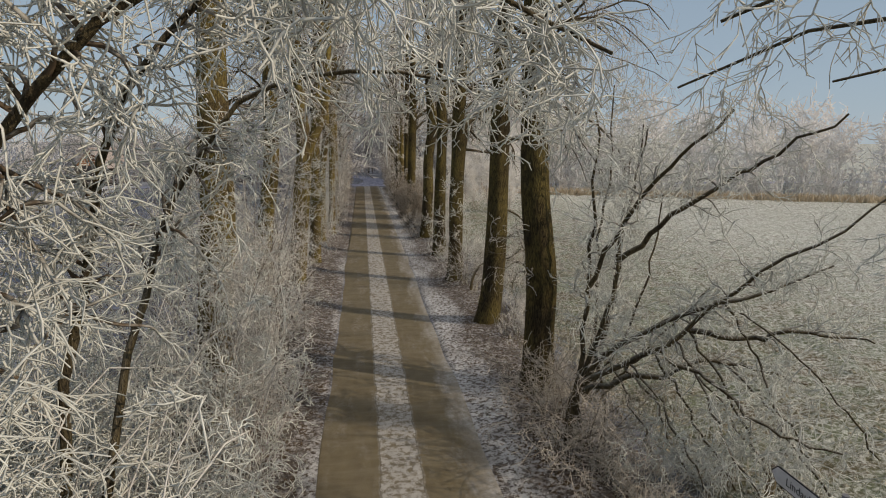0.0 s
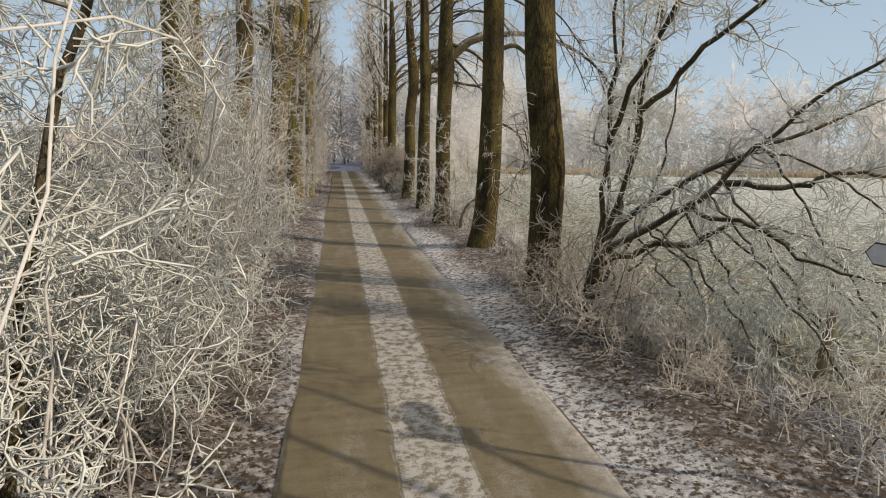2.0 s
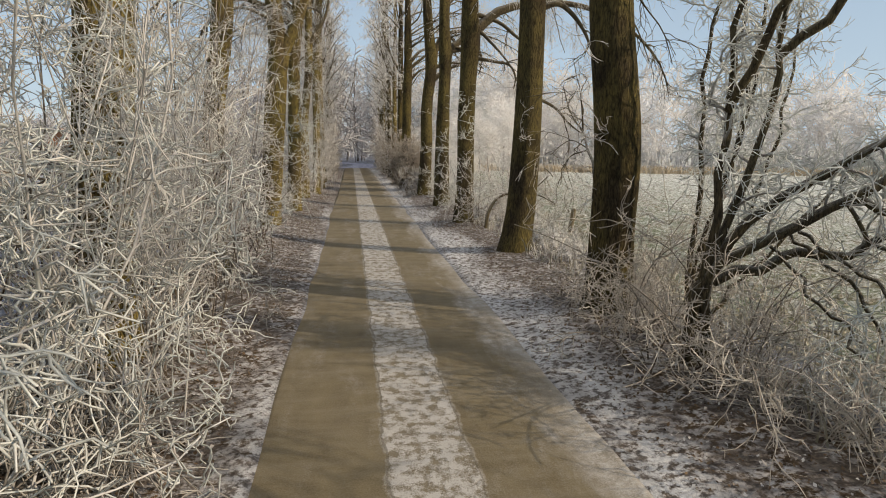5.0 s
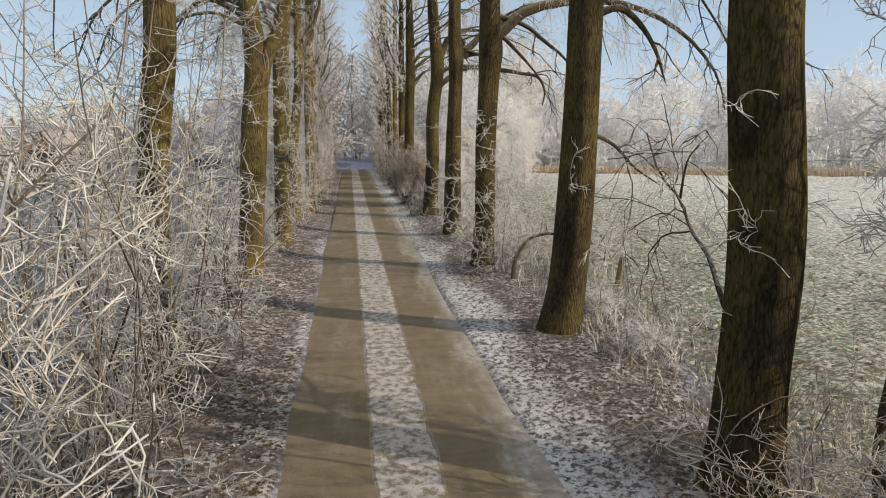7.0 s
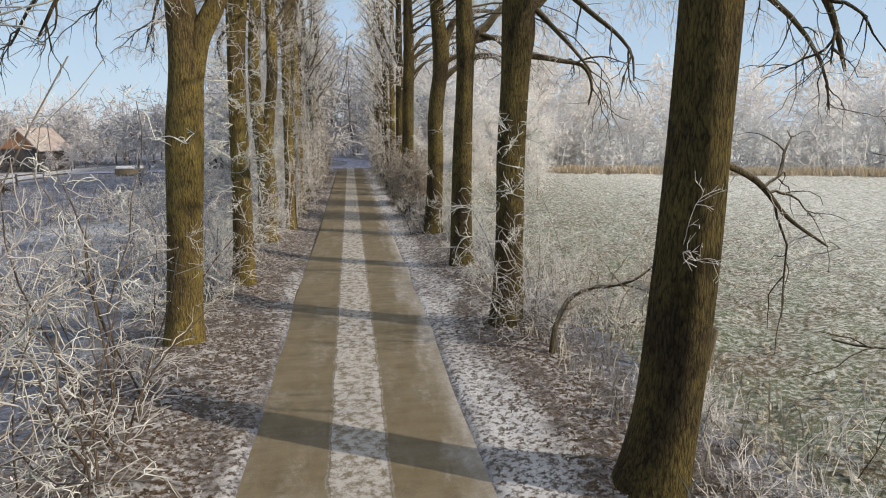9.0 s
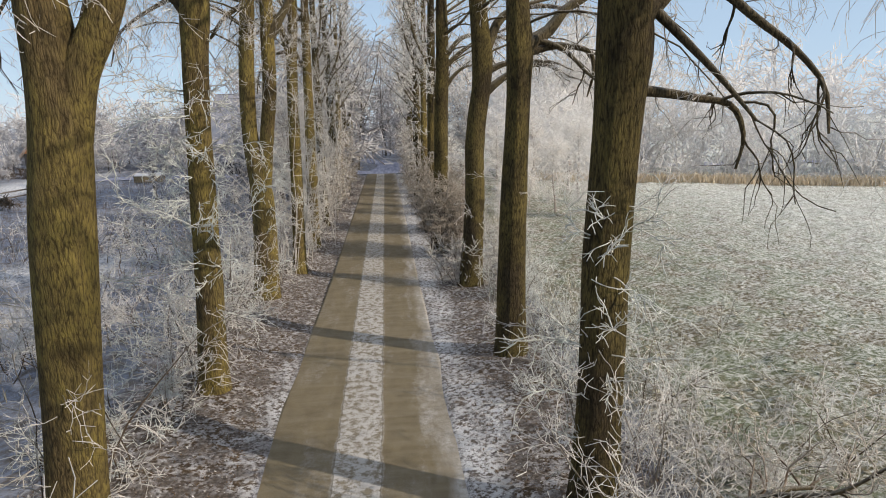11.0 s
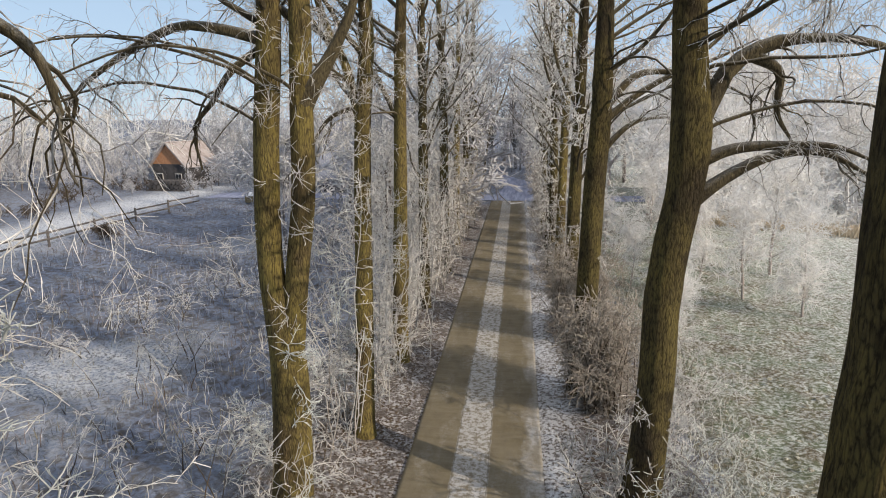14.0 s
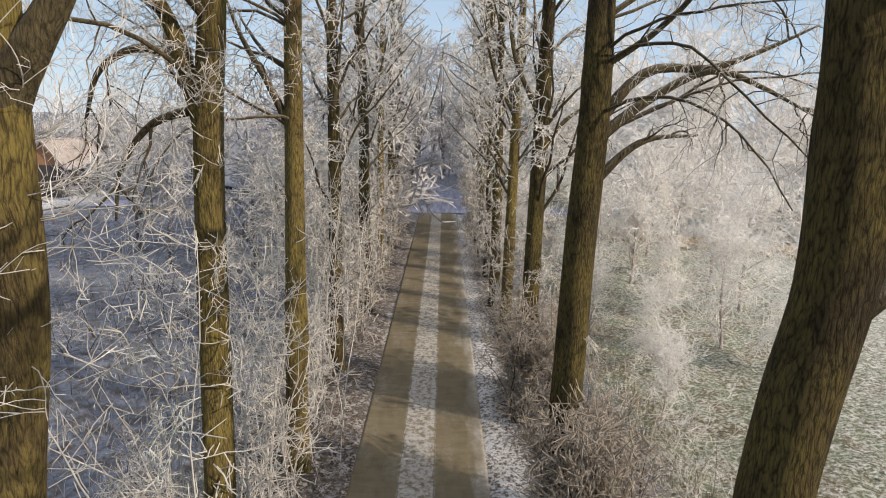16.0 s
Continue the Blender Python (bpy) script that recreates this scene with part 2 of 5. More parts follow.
def clod_material():
    k = Mat("frosted_soil", 0.95, 0.15)
    r = k.t.nodes.new("ShaderNodeNewGeometry").outputs["Random Per Island"]
    n = k.noise(k.where(), 26.0, 4)
    soil = k.mix(r, (0.15, 0.125, 0.085), (0.3, 0.27, 0.18))
    rime = k.mix(n, (0.48, 0.47, 0.4), (0.72, 0.71, 0.64))
    return k.done(k.mix(k.calc("MULTIPLY", k.ramp(n, 0.42, 0.62), k.ramp(r, 0.0, 1.0, 0.3, 0.9)), soil, rime), n, 0.7, 0.02)


CLOD = clod_material()
STALK = stalk_material()
GROUND, ROAD, LEAF, BLADE = ground_material(), road_material(), leaf_material(), blade_material()
# the blue of shade at the lane's end is mixed into this frosted surface
FAR_ROAD = plain("shade_blue_frosted_asphalt", (0.15, 0.16, 0.23), (0.4, 0.42, 0.54), 2.2, 0.8, (1.6, 0.12, 1), 0.1)
POST_WOOD = plain("weathered_wood", (0.12, 0.09, 0.05), (0.27, 0.22, 0.14), 8.0, 0.9, (4, 4, 0.6))
RAIL_WOOD = plain("frosted_rail_wood", (0.08, 0.065, 0.055), (0.2, 0.18, 0.165), 5.0, 0.9)
REED = plain("dry_reed", (0.5, 0.4, 0.27), (0.74, 0.64, 0.49), 3.0, 0.9)
SIGN_WHITE = plain("sign_enamel", (0.5, 0.5, 0.52), (0.62, 0.62, 0.64), 9.0, 0.45, (1, 1, 1), 0.05)
SIGN_BLACK = plain("sign_black", (0.02, 0.02, 0.022), (0.04, 0.04, 0.042), 9.0, 0.5, (1, 1, 1), 0.05)
STEEL = plain("galvanised_steel", (0.14, 0.14, 0.15), (0.24, 0.24, 0.25), 12.0, 0.5, (1, 1, 1), 0.05)
TILE = plain("frosted_roof_tile", (0.27, 0.215, 0.19), (0.46, 0.41, 0.39), 2.0)
BRICK = plain("red_brick", (0.4, 0.19, 0.095), (0.54, 0.275, 0.145), 4.0)
PALE_WALL = plain("pale_render", (0.6, 0.56, 0.5), (0.72, 0.68, 0.62), 2.0)
BARN_ROOF = plain("frosted_barn_roof", (0.26, 0.26, 0.29), (0.4, 0.4, 0.44), 1.2)
DARK_WOOD = plain("dark_boards", (0.05, 0.045, 0.045), (0.11, 0.1, 0.095), 2.0)

# ---- geometry helpers ----
rng = np.random.default_rng(7)


def unit(v):
    return v / np.maximum(np.linalg.norm(v, axis=-1, keepdims=True), 1e-9)


def grow(p, d, length, r0, r1, k, wob, lift, curl=0.0):
    """Chains of k steps from points p along d; lift bends them up (plus) or down, curl rolls each one its own way. Returns points, radii."""
    n = len(p)
    pts, d = np.empty((n, k + 1, 3)), unit(d)
    pts[:, 0] = p
    step = np.broadcast_to(np.asarray(length, float), (n,)) / k
    axis = unit(rng.normal(0, 1, (n, 3))) * curl if curl else None
    for i in range(k):
        if curl:
            d = d + np.cross(axis, d)
        d = unit(d + rng.normal(0, wob, (n, 3)) + np.array((0, 0, lift)) / k)
        pts[:, i + 1] = pts[:, i] + d * step[:, None]
    t = np.linspace(0, 1, k + 1)
    r0, r1 = (np.broadcast_to(np.asarray(r, float), (n,))[:, None] for r in (r0, r1))
    return pts, r0 + (r1 - r0) * t


def sprout(pts, rad, count, lo, hi, a0, a1):
    """count side shoots on each chain between lo and hi of its length: their feet, directions and the wood's radius there."""
    n, k = pts.shape[0], pts.shape[1] - 1
    t = rng.uniform(lo, hi, (n, count)) * k
    i = np.minimum(t.astype(int), k - 1)
    f = (t - i)[..., None]
    rows = np.arange(n)[:, None]
    a, b = pts[rows, i], pts[rows, i + 1]
    foot, along = (a + (b - a) * f).reshape(-1, 3), unit((b - a).reshape(-1, 3))
    side = unit(np.cross(along, rng.normal(0, 1, along.shape)))
    ang = np.radians(rng.uniform(a0, a1, len(foot)))[:, None]
    return foot, along * np.cos(ang) + side * np.sin(ang), (rad[rows, i] * (1 - f[..., 0]) + rad[rows, i + 1] * f[..., 0]).ravel()


def tubes(pts, rad, sides=3):
    """Vertices, quads and thickness of tubes round chains."""
    n, m = pts.shape[:2]
    t = unit(np.gradient(pts, axis=1))
    ref = np.where(np.abs(t[:, :1, 2:]) > 0.8, np.array((1.0, 0.1, 0)), np.array((0.1, 0.0, 1.0)))
    u = unit(np.cross(t, np.broadcast_to(ref, t.shape)))
    w = np.cross(t, u)
    if sides == 1:  # rime needles: a single leaf-thin blade each, turned at random
        side = unit(np.cross(t, rng.normal(0, 1, (n, 1, 3)))) * rad[:, :, None]
        idx = np.arange(n * m * 2).reshape(n, m, 2)
        quads = np.stack((idx[:, :-1, 0], idx[:, :-1, 1], idx[:, 1:, 1], idx[:, 1:, 0]), -1).reshape(-1, 4)
        return np.stack((pts - side, pts + side), 2).reshape(-1, 3), quads, np.repeat(rad.ravel(), 2)
    a = np.arange(sides) * 2 * np.pi / sides
    ring = pts[:, :, None] + rad[:, :, None, None] * (u[:, :, None] * np.cos(a)[:, None] + w[:, :, None] * np.sin(a)[:, None])
    idx = np.arange(n * m * sides).reshape(n, m, sides)
    nxt = np.roll(idx, -1, axis=2)
    quads = np.stack((idx[:, :-1], nxt[:, :-1], nxt[:, 1:], idx[:, 1:]), -1).reshape(-1, 4)
    return ring.reshape(-1, 3), quads, np.repeat(rad.ravel(), sides)


def joined(chunks, sides=3):
    vs, qs, ths, base = [], [], [], 0
    for c in chunks:
        v, q, th = tubes(c[0], c[1], c[2] if len(c) > 2 else sides)
        vs.append(v), qs.append(q + base), ths.append(th)
        base += len(v)
    return np.concatenate(vs), np.concatenate(qs), np.concatenate(ths)


def mesh(name, v, q, material, thick=None, smooth=True, zone=None):
    me = bpy.data.meshes.new(name)
    v, q = np.asarray(v, np.float32), np.asarray(q, np.int32)
    me.vertices.add(len(v))
    me.vertices.foreach_set("co", v.ravel())
    me.loops.add(q.size)
    me.loops.foreach_set("vertex_index", q.ravel())
    me.polygons.add(len(q))
    me.polygons.foreach_set("loop_start", np.arange(len(q), dtype=np.int32) * q.shape[1])
    if thick is not None:
        me.attributes.new("thick", "FLOAT", "POINT").data.foreach_set("value", np.asarray(thick, np.float32))
    if zone is not None:
        me.attributes.new("zone", "FLOAT_COLOR", "POINT").data.foreach_set("color", np.asarray(zone, np.float32).ravel())
    me.materials.append(material)
    me.update(calc_edges=True)
    me.polygons.foreach_set("use_smooth", np.full(len(q), smooth))
    me.validate()
    return me


def thing(name, label, category, group="", kind="", at=(0, 0, 0)):
    ob = new(name)
    ob.location = at
    ob.empty_display_size = 0.3
    return tagged(ob, label, category, group, kind)


def under(name, me, parent, label=""):
    ob = new(name, me)
    ob.parent = parent
    return tagged(ob, label)


def part(name, bm, material, parent, label=""):
    me = bpy.data.meshes.new(name)
    bm.to_mesh(me)
    bm.free()
    me.materials.append(material)
    return under(name, me, parent, label)


def box(sx, sy, sz, at=(0, 0, 0), bevel=0.01, rot=0.0):
    bm = bmesh.new()
    bmesh.ops.create_cube(bm, size=1, matrix=Matrix.Translation(at) @ Matrix.Rotation(radians(rot), 4, "Z") @ Matrix.Diagonal((sx, sy, sz, 1)))
    if bevel:
        bmesh.ops.bevel(bm, geom=bm.edges[:], offset=bevel, segments=1, affect="EDGES")
    return bm


def spline(points, m):
    """m points along a smooth curve through the given ones."""
    p = np.asarray(points, float)
    s = np.concatenate(((0,), np.cumsum(np.linalg.norm(np.diff(p, axis=0), axis=1))))
    t = np.linspace(0, s[-1], m)
    g = np.gradient(p, s, axis=0) if len(p) > 2 else np.repeat((p[1:] - p[:1]) / s[-1], 2, 0)
    i = np.clip(np.searchsorted(s, t, side="right") - 1, 0, len(p) - 2)
    h = (s[i + 1] - s[i])[:, None]
    u = ((t - s[i])[:, None]) / h
    return (2 * u**3 - 3 * u**2 + 1) * p[i] + (u**3 - 2 * u**2 + u) * h * g[i] + (3 * u**2 - 2 * u**3) * p[i + 1] + (u**3 - u**2) * h * g[i + 1]


def bark_tube(path, radii, sides, rough, flare=0.0):
    """A trunk or limb with ridged, uneven skin."""
    path, radii = np.asarray(path)[None], np.asarray(radii, float)[None].copy()
    if flare:
        z = path[0, :, 2] - path[0, 0, 2]
        radii[0] *= 1 + flare * np.exp(-z / 0.35)
    v, q, _ = tubes(path, radii, sides)
    m = path.shape[1]
    v = v.reshape(m, sides, 3)
    axis = path[0][:, None]
    ridge = np.cumsum(rng.normal(0, 1, (m, sides)), axis=0)
    ridge = rng.normal(0, 1, (1, sides)) * 0.7 + (ridge - ridge.mean()) / max(ridge.std(), 1e-6) * 0.6
    low = np.sin(np.linspace(0, 2 * np.pi, sides, endpoint=False) * 3 + rng.uniform(0, 6))[None] * np.sin(np.linspace(0, 9, m))[:, None]
    if sides > 20:  # knots and burls
        ring, turn = np.arange(m)[:, None], np.arange(sides)[None]
        for _ in range(max(3, m // 7)):
            i, j, s = rng.uniform(0, m), rng.uniform(0, sides), rng.uniform(0.8, 2.2)
            off = np.abs(turn - j)
            off = np.minimum(off, sides - off)
            low = low + rng.uniform(1.0, 3.2) * np.exp(-((ring - i) / s) ** 2 - (off / (s * 1.3)) ** 2)
    v = axis + (v - axis) * (1 + rough * ridge + 0.045 * low)[..., None]
    return v.reshape(-1, 3), q

# ---- ground and lane ----
def smooth(a, b, x):
    t = np.clip((x - a) / (b - a), 0, 1)
    return t * t * (3 - 2 * t)


def hashed(ix, iy, seed):
    h = np.sin(ix * 127.1 + iy * 311.7 + seed * 74.7) * 43758.5453
    return h - np.floor(h)


def value_noise(x, y, seed=0):
    ix, iy = np.floor(x), np.floor(y)
    fx, fy = x - ix, y - iy
    fx, fy = fx * fx * (3 - 2 * fx), fy * fy * (3 - 2 * fy)
    a, b = hashed(ix, iy, seed), hashed(ix + 1, iy, seed)
    c, d = hashed(ix, iy + 1, seed), hashed(ix + 1, iy + 1, seed)
    return (a * (1 - fx) + b * fx) * (1 - fy) + (c * (1 - fx) + d * fx) * fy - 0.5


def lane_mid(y):
    """The middle of the lane and of the road beyond the junction."""
    return 0.11 + np.where(y > 78, 1.0 * np.sin(np.clip((y - 78) / 16, 0, 1) * np.pi) - 0.022 * np.maximum(y - 88, 0) ** 2, 0.0)


def half_width(y):
    return 1.5 - 0.13 * smooth(24, 37, y)


def height(x, y):
    z = 0.12 * value_noise(x * 0.11, y * 0.11, 1) + 0.05 * value_noise(x * 0.6, y * 0.6, 2)
    clods = 0.12 * value_noise(x * 2.6, y * 2.6, 3) + 0.09 * value_noise(x * 5.5, y * 5.5, 4)
    z = z + clods * (smooth(4.5, 6, x) + 0.3 + 1.1 * smooth(-4.0, -5.5, x)) * smooth(1.5, 2.2, np.abs(x))
    z = z - 0.35 * smooth(-4.5, -8.5, x) * (1 - smooth(60, 75, y)) + 0.12 * smooth(1.6, 3.0, np.abs(x)) * (1 - smooth(3.0, 4.8, np.abs(x)))
    near = 1 - smooth(1.2, 1.52, np.abs(x - lane_mid(y)))
    cross = smooth(-32, -28, x) * smooth(74.5, 75.5, y) * (1 - smooth(79.5, 80.5, y)) * (1 - smooth(70, 90, np.abs(x)))
    flat = np.maximum(near, cross)
    return (z + 0.03) * (1 - flat) - 0.05 * flat


gx = np.concatenate((-(8 + (1800 - 8) * np.linspace(0, 1, 70)[:0:-1] ** 3.0), np.arange(-8, 5, 0.15), np.arange(5, 22, 0.28), 22 + (1800 - 22) * np.linspace(0, 1, 60)[1:] ** 3.0))
gy = np.concatenate((-(4 + 900 * np.linspace(0, 1, 30)[:0:-1] ** 2.6), np.arange(-4, 62, 0.27), 62 + 2600 * np.linspace(0, 1, 80) ** 2.8))
GX, GY = np.meshgrid(gx, gy, indexing="ij")
GZ = height(GX, GY)
gi = np.arange(GX.size).reshape(GX.shape)
gq = np.stack((gi[:-1, :-1], gi[1:, :-1], gi[1:, 1:], gi[:-1, 1:]), -1).reshape(-1, 4)
wave = 0.5 * value_noise(GX * 0.5, GY * 0.5, 8)
AX = np.abs(GX - 0.11) + 1.5 - half_width(GY)
litter = smooth(1.3, 1.48, AX) * (1 - smooth(3.4, 4.9, np.abs(GX) + wave)) * (1 - smooth(70, 76, GY))
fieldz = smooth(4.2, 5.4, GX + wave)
snow = smooth(0.2, 0.4, value_noise(GX * 0.2 + 3, GY * 0.12, 11)) * smooth(-5.5, -9, GX) * 0.5
track = (1 - smooth(1.9, 2.8, np.abs(GX + 29.3 - 0.05 * (GY - 60) + 1.0 * np.sin(GY * 0.1)))) * (GY > 30) * (GY < 84)
pond = (1 - smooth(0.6, 1.2, np.hypot((GX + 11.4) / 2.6, (GY - 39.7) / 2.4) + wave)) * 0.9
snow = np.maximum(np.maximum(snow * 0.8, track * 1.6), pond)
fringe = smooth(1.4, 1.5, AX) * (1 - smooth(1.7, 2.25, AX + 1.3 * wave + 0.5 - 0.7 * (GX > 0))) * np.where(GX > 0, 0.85 + 0.9 * value_noise(GX * 3, GY * 1.6, 21), 0.45 + 1.3 * value_noise(GX * 3, GY * 1.6, 21))
fringe *= np.where(GX > 0, 1.0, np.maximum(0.1 + 0.9 * smooth(11, 17, GY), 1 - smooth(1.62, 1.85, AX)))  # bare leaves beside the thicket
snow = np.maximum(snow, fringe * (1 - smooth(72, 76, GY)))
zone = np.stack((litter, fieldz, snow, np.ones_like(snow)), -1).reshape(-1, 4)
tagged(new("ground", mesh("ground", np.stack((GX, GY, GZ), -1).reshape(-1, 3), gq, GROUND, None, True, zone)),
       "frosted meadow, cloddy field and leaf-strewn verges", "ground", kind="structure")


def sheet(name, xs, ys, z, material, mid=None, thick=0.08, half=None):
    """A slab of road with turned-down edges."""
    X, Y = np.meshgrid(xs, ys, indexing="ij")
    Z = np.full(X.shape, z) + 0.004 * value_noise(X * 2, Y * 2, 5)
    if half is not None:
        X = X * half(Y) / 1.5
    if mid is not None:
        X = X + mid(Y)
    Z[0], Z[-1] = z - thick, z - thick
    i = np.arange(X.size).reshape(X.shape)
    q = np.stack((i[:-1, :-1], i[1:, :-1], i[1:, 1:], i[:-1, 1:]), -1).reshape(-1, 4)
    return mesh(name, np.stack((X, Y, Z), -1).reshape(-1, 3), q, material)


tagged(new("road", sheet("road", np.concatenate(((-1.51,), np.linspace(-1.5, 1.5, 40), (1.51,))), np.arange(-14, 75.3, 0.25), 0.02, ROAD, lane_mid, 0.08, half_width)),
       "narrow concrete lane with two bare wheel tracks and a frosted middle strip", "road", kind="structure")
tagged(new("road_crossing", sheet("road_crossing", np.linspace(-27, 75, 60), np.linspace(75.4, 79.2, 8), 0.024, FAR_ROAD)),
       "frost-covered country road, blue with painted shade, crossing the lane's end", "road", kind="structure")
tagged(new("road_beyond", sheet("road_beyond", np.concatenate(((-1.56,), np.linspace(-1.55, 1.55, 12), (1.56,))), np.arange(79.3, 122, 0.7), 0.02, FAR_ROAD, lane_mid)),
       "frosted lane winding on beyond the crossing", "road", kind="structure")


# ---- trees ----
def cleared(chunks, org):
    """Leaves out the twigs that would hang into the open space over the lane."""
    out = []
    for c in chunks:
        w = c[0] + np.asarray(org)
        x, y, z = np.abs(w[..., 0]), w[..., 1], w[..., 2]
        roof = np.where(y < 5.2, 4.15, 3.6 + 0.235 * y)
        bad = ((x < 1.3) & (z < roof)) | ((y < 2.3) & (x < 2.6)) | ((y < 3.1) & (x < 1.7) & (z < 4.6))
        keep = ~bad.any(axis=1)
        out.append((c[0][keep], c[1][keep], *c[2:]))
    return [c for c in out if len(c[0])]


def limb_twigs(chunks, pts, rad, dens, droop, reach=1.0, fat=1.0, blade=False):
    """Secondary branches and frosted twigs on one limb, crooked and forking."""
    L = np.linalg.norm(np.diff(pts[0], axis=0), axis=1).sum()
    c2 = max(3, int(L * 3.2 * dens))
    p, d, r = sprout(pts, rad, c2, 0.15, 1.0, 35, 80)
    ln = rng.uniform(0.5, 1.5, len(p)) * reach
    s2 = grow(p, d, ln, np.minimum(r * 0.6, 0.015 * fat), 0.005 * fat, 9, 0.36, droop, 0.05)
    p, d, r = sprout(*s2, 8, 0.1, 1.0, 30, 70)
    s3 = grow(p, d, rng.uniform(0.2, 0.7, len(p)) * reach, np.minimum(r * 0.75, 0.0065 * fat), 0.0038 * fat, 4, 0.26, droop * 0.7, 0.05)
    p, d, r = sprout(*s3, 3, 0.2, 1.0, 30, 65)
    s4 = grow(p, d, rng.uniform(0.06, 0.26, len(p)) * reach, 0.0045 * fat, 0.003 * fat, 1, 0.25, droop * 0.3)
    chunks += [s2, (s3[0], s3[1] * 1.25, 1) if blade and fat > 1.5 else s3, (s4[0], s4[1] * 1.2, 1) if blade else s4]


def branches(pts, rad, trunk):
    """Dark secondary branches that hang from a limb, each with its side twigs."""
    L = np.linalg.norm(np.diff(pts[0], axis=0), axis=1).sum()
    p, d, r = sprout(pts, rad, max(3, int(L * 1.6)), 0.3, 1.0, 30, 70)
    s1 = grow(p, d, rng.uniform(0.4, 1.4, len(p)), np.minimum(r * 0.7, 0.02), 0.006, 8, 0.26, -1.0, 0.06)
    for i in range(len(p)):
        one = (s1[0][i:i + 1], s1[1][i:i + 1])
        p2, d2, r2 = sprout(*one, 4, 0.2, 0.95, 25, 60)
        s2 = grow(p2 - d2 * 0.004, d2, rng.uniform(0.25, 0.8, len(p2)), np.minimum(r2 * 0.8, 0.009), 0.003, 5, 0.26, -0.7, 0.06)
        v, q, th = joined([(*one, 4), s2])
        under("branch", mesh("branch", v, q, LIMB_BARK), trunk)


def trunk_shoots(path, radii, z0, z1, count, size=1.0, fat=1.0):
    """Crooked, forking, rimed shoots that stand out from a trunk in tufts."""
    keep = (path[:, 2] > z0) & (path[:, 2] < z1)
    if keep.sum() < 3:
        return []
    pp, rr = path[keep][None], np.asarray(radii)[keep][None]
    p, d, r = sprout(pp, rr, max(2, count // 3), 0, 1, 70, 95)
    p, d, r = (np.repeat(a, 3, axis=0) for a in (p, d, r))
    p = p + rng.normal(0, 0.05, p.shape) * np.array((0.2, 0.2, 1))
    flat = unit((d + rng.normal(0, 0.45, d.shape)) * np.array((1, 1, 0.4)))
    ln = 0.2 + 0.75 * rng.uniform(0, 1, len(p)) ** 1.8
    s1 = grow(p + flat * r[:, None] * 0.75, flat, ln * size, 0.0052 * fat, 0.0034 * fat, 9, 0.15, 0.2, 0.13)
    p, d, r = sprout(*s1, 5, 0.2, 1.0, 30, 65)
    s2 = grow(p, d, rng.uniform(0.08, 0.32, len(p)) * size, 0.004 * fat, 0.0028 * fat, 4, 0.18, 0.05, 0.12)
    p, d, r = sprout(*s2, 2, 0.3, 1.0, 30, 60)
    s3 = grow(p, d, rng.uniform(0.04, 0.13, len(p)) * size, 0.0034 * fat, 0.0024 * fat, 1, 0.3, 0)
    return [s1, s2, (s3[0], s3[1] * 1.2, 1)]


def side_shoots(tree, org, path, count, z0, z1, a0, a1, l0, l1):
    """Long level shoots that fan out from one side of a trunk, forking and furred with rime."""
    for z, a, f in zip(rng.uniform(z0, z1, count), rng.uniform(a0, a1, count), rng.uniform(0, 1, count)):
        i = min(int(np.searchsorted(path[:, 2], z)), len(path) - 1)
        d = np.array(((math.cos(a), math.sin(a), rng.normal(0.12, 0.16)),))
        ln = l0 + (l1 - l0) * f**1.3
        s1 = grow(path[i][None] + d * 0.1, d, ln, 0.011, 0.0055, 12, 0.16, -0.12, 0.1)
        p, d, r = sprout(*s1, 8, 0.15, 1.0, 25, 55)
        s2 = grow(p, d, rng.uniform(0.15, 0.6, len(p)) * min(ln, 1.4), 0.0075, 0.005, 5, 0.26, -0.05, 0.12)
        p, d, r = sprout(*s2, 3, 0.2, 1.0, 30, 60)
        s3 = grow(p, d, rng.uniform(0.05, 0.22, len(p)), 0.0055, 0.004, 2, 0.25, 0)
        rest = cleared([s1, s2, s3], org)
        if rest:
            v, q, th = joined(rest)
            under("side_shoot", mesh("side_shoot", v, q, FROST_TWIG, th), tree, "long level shoot furred with white rime")


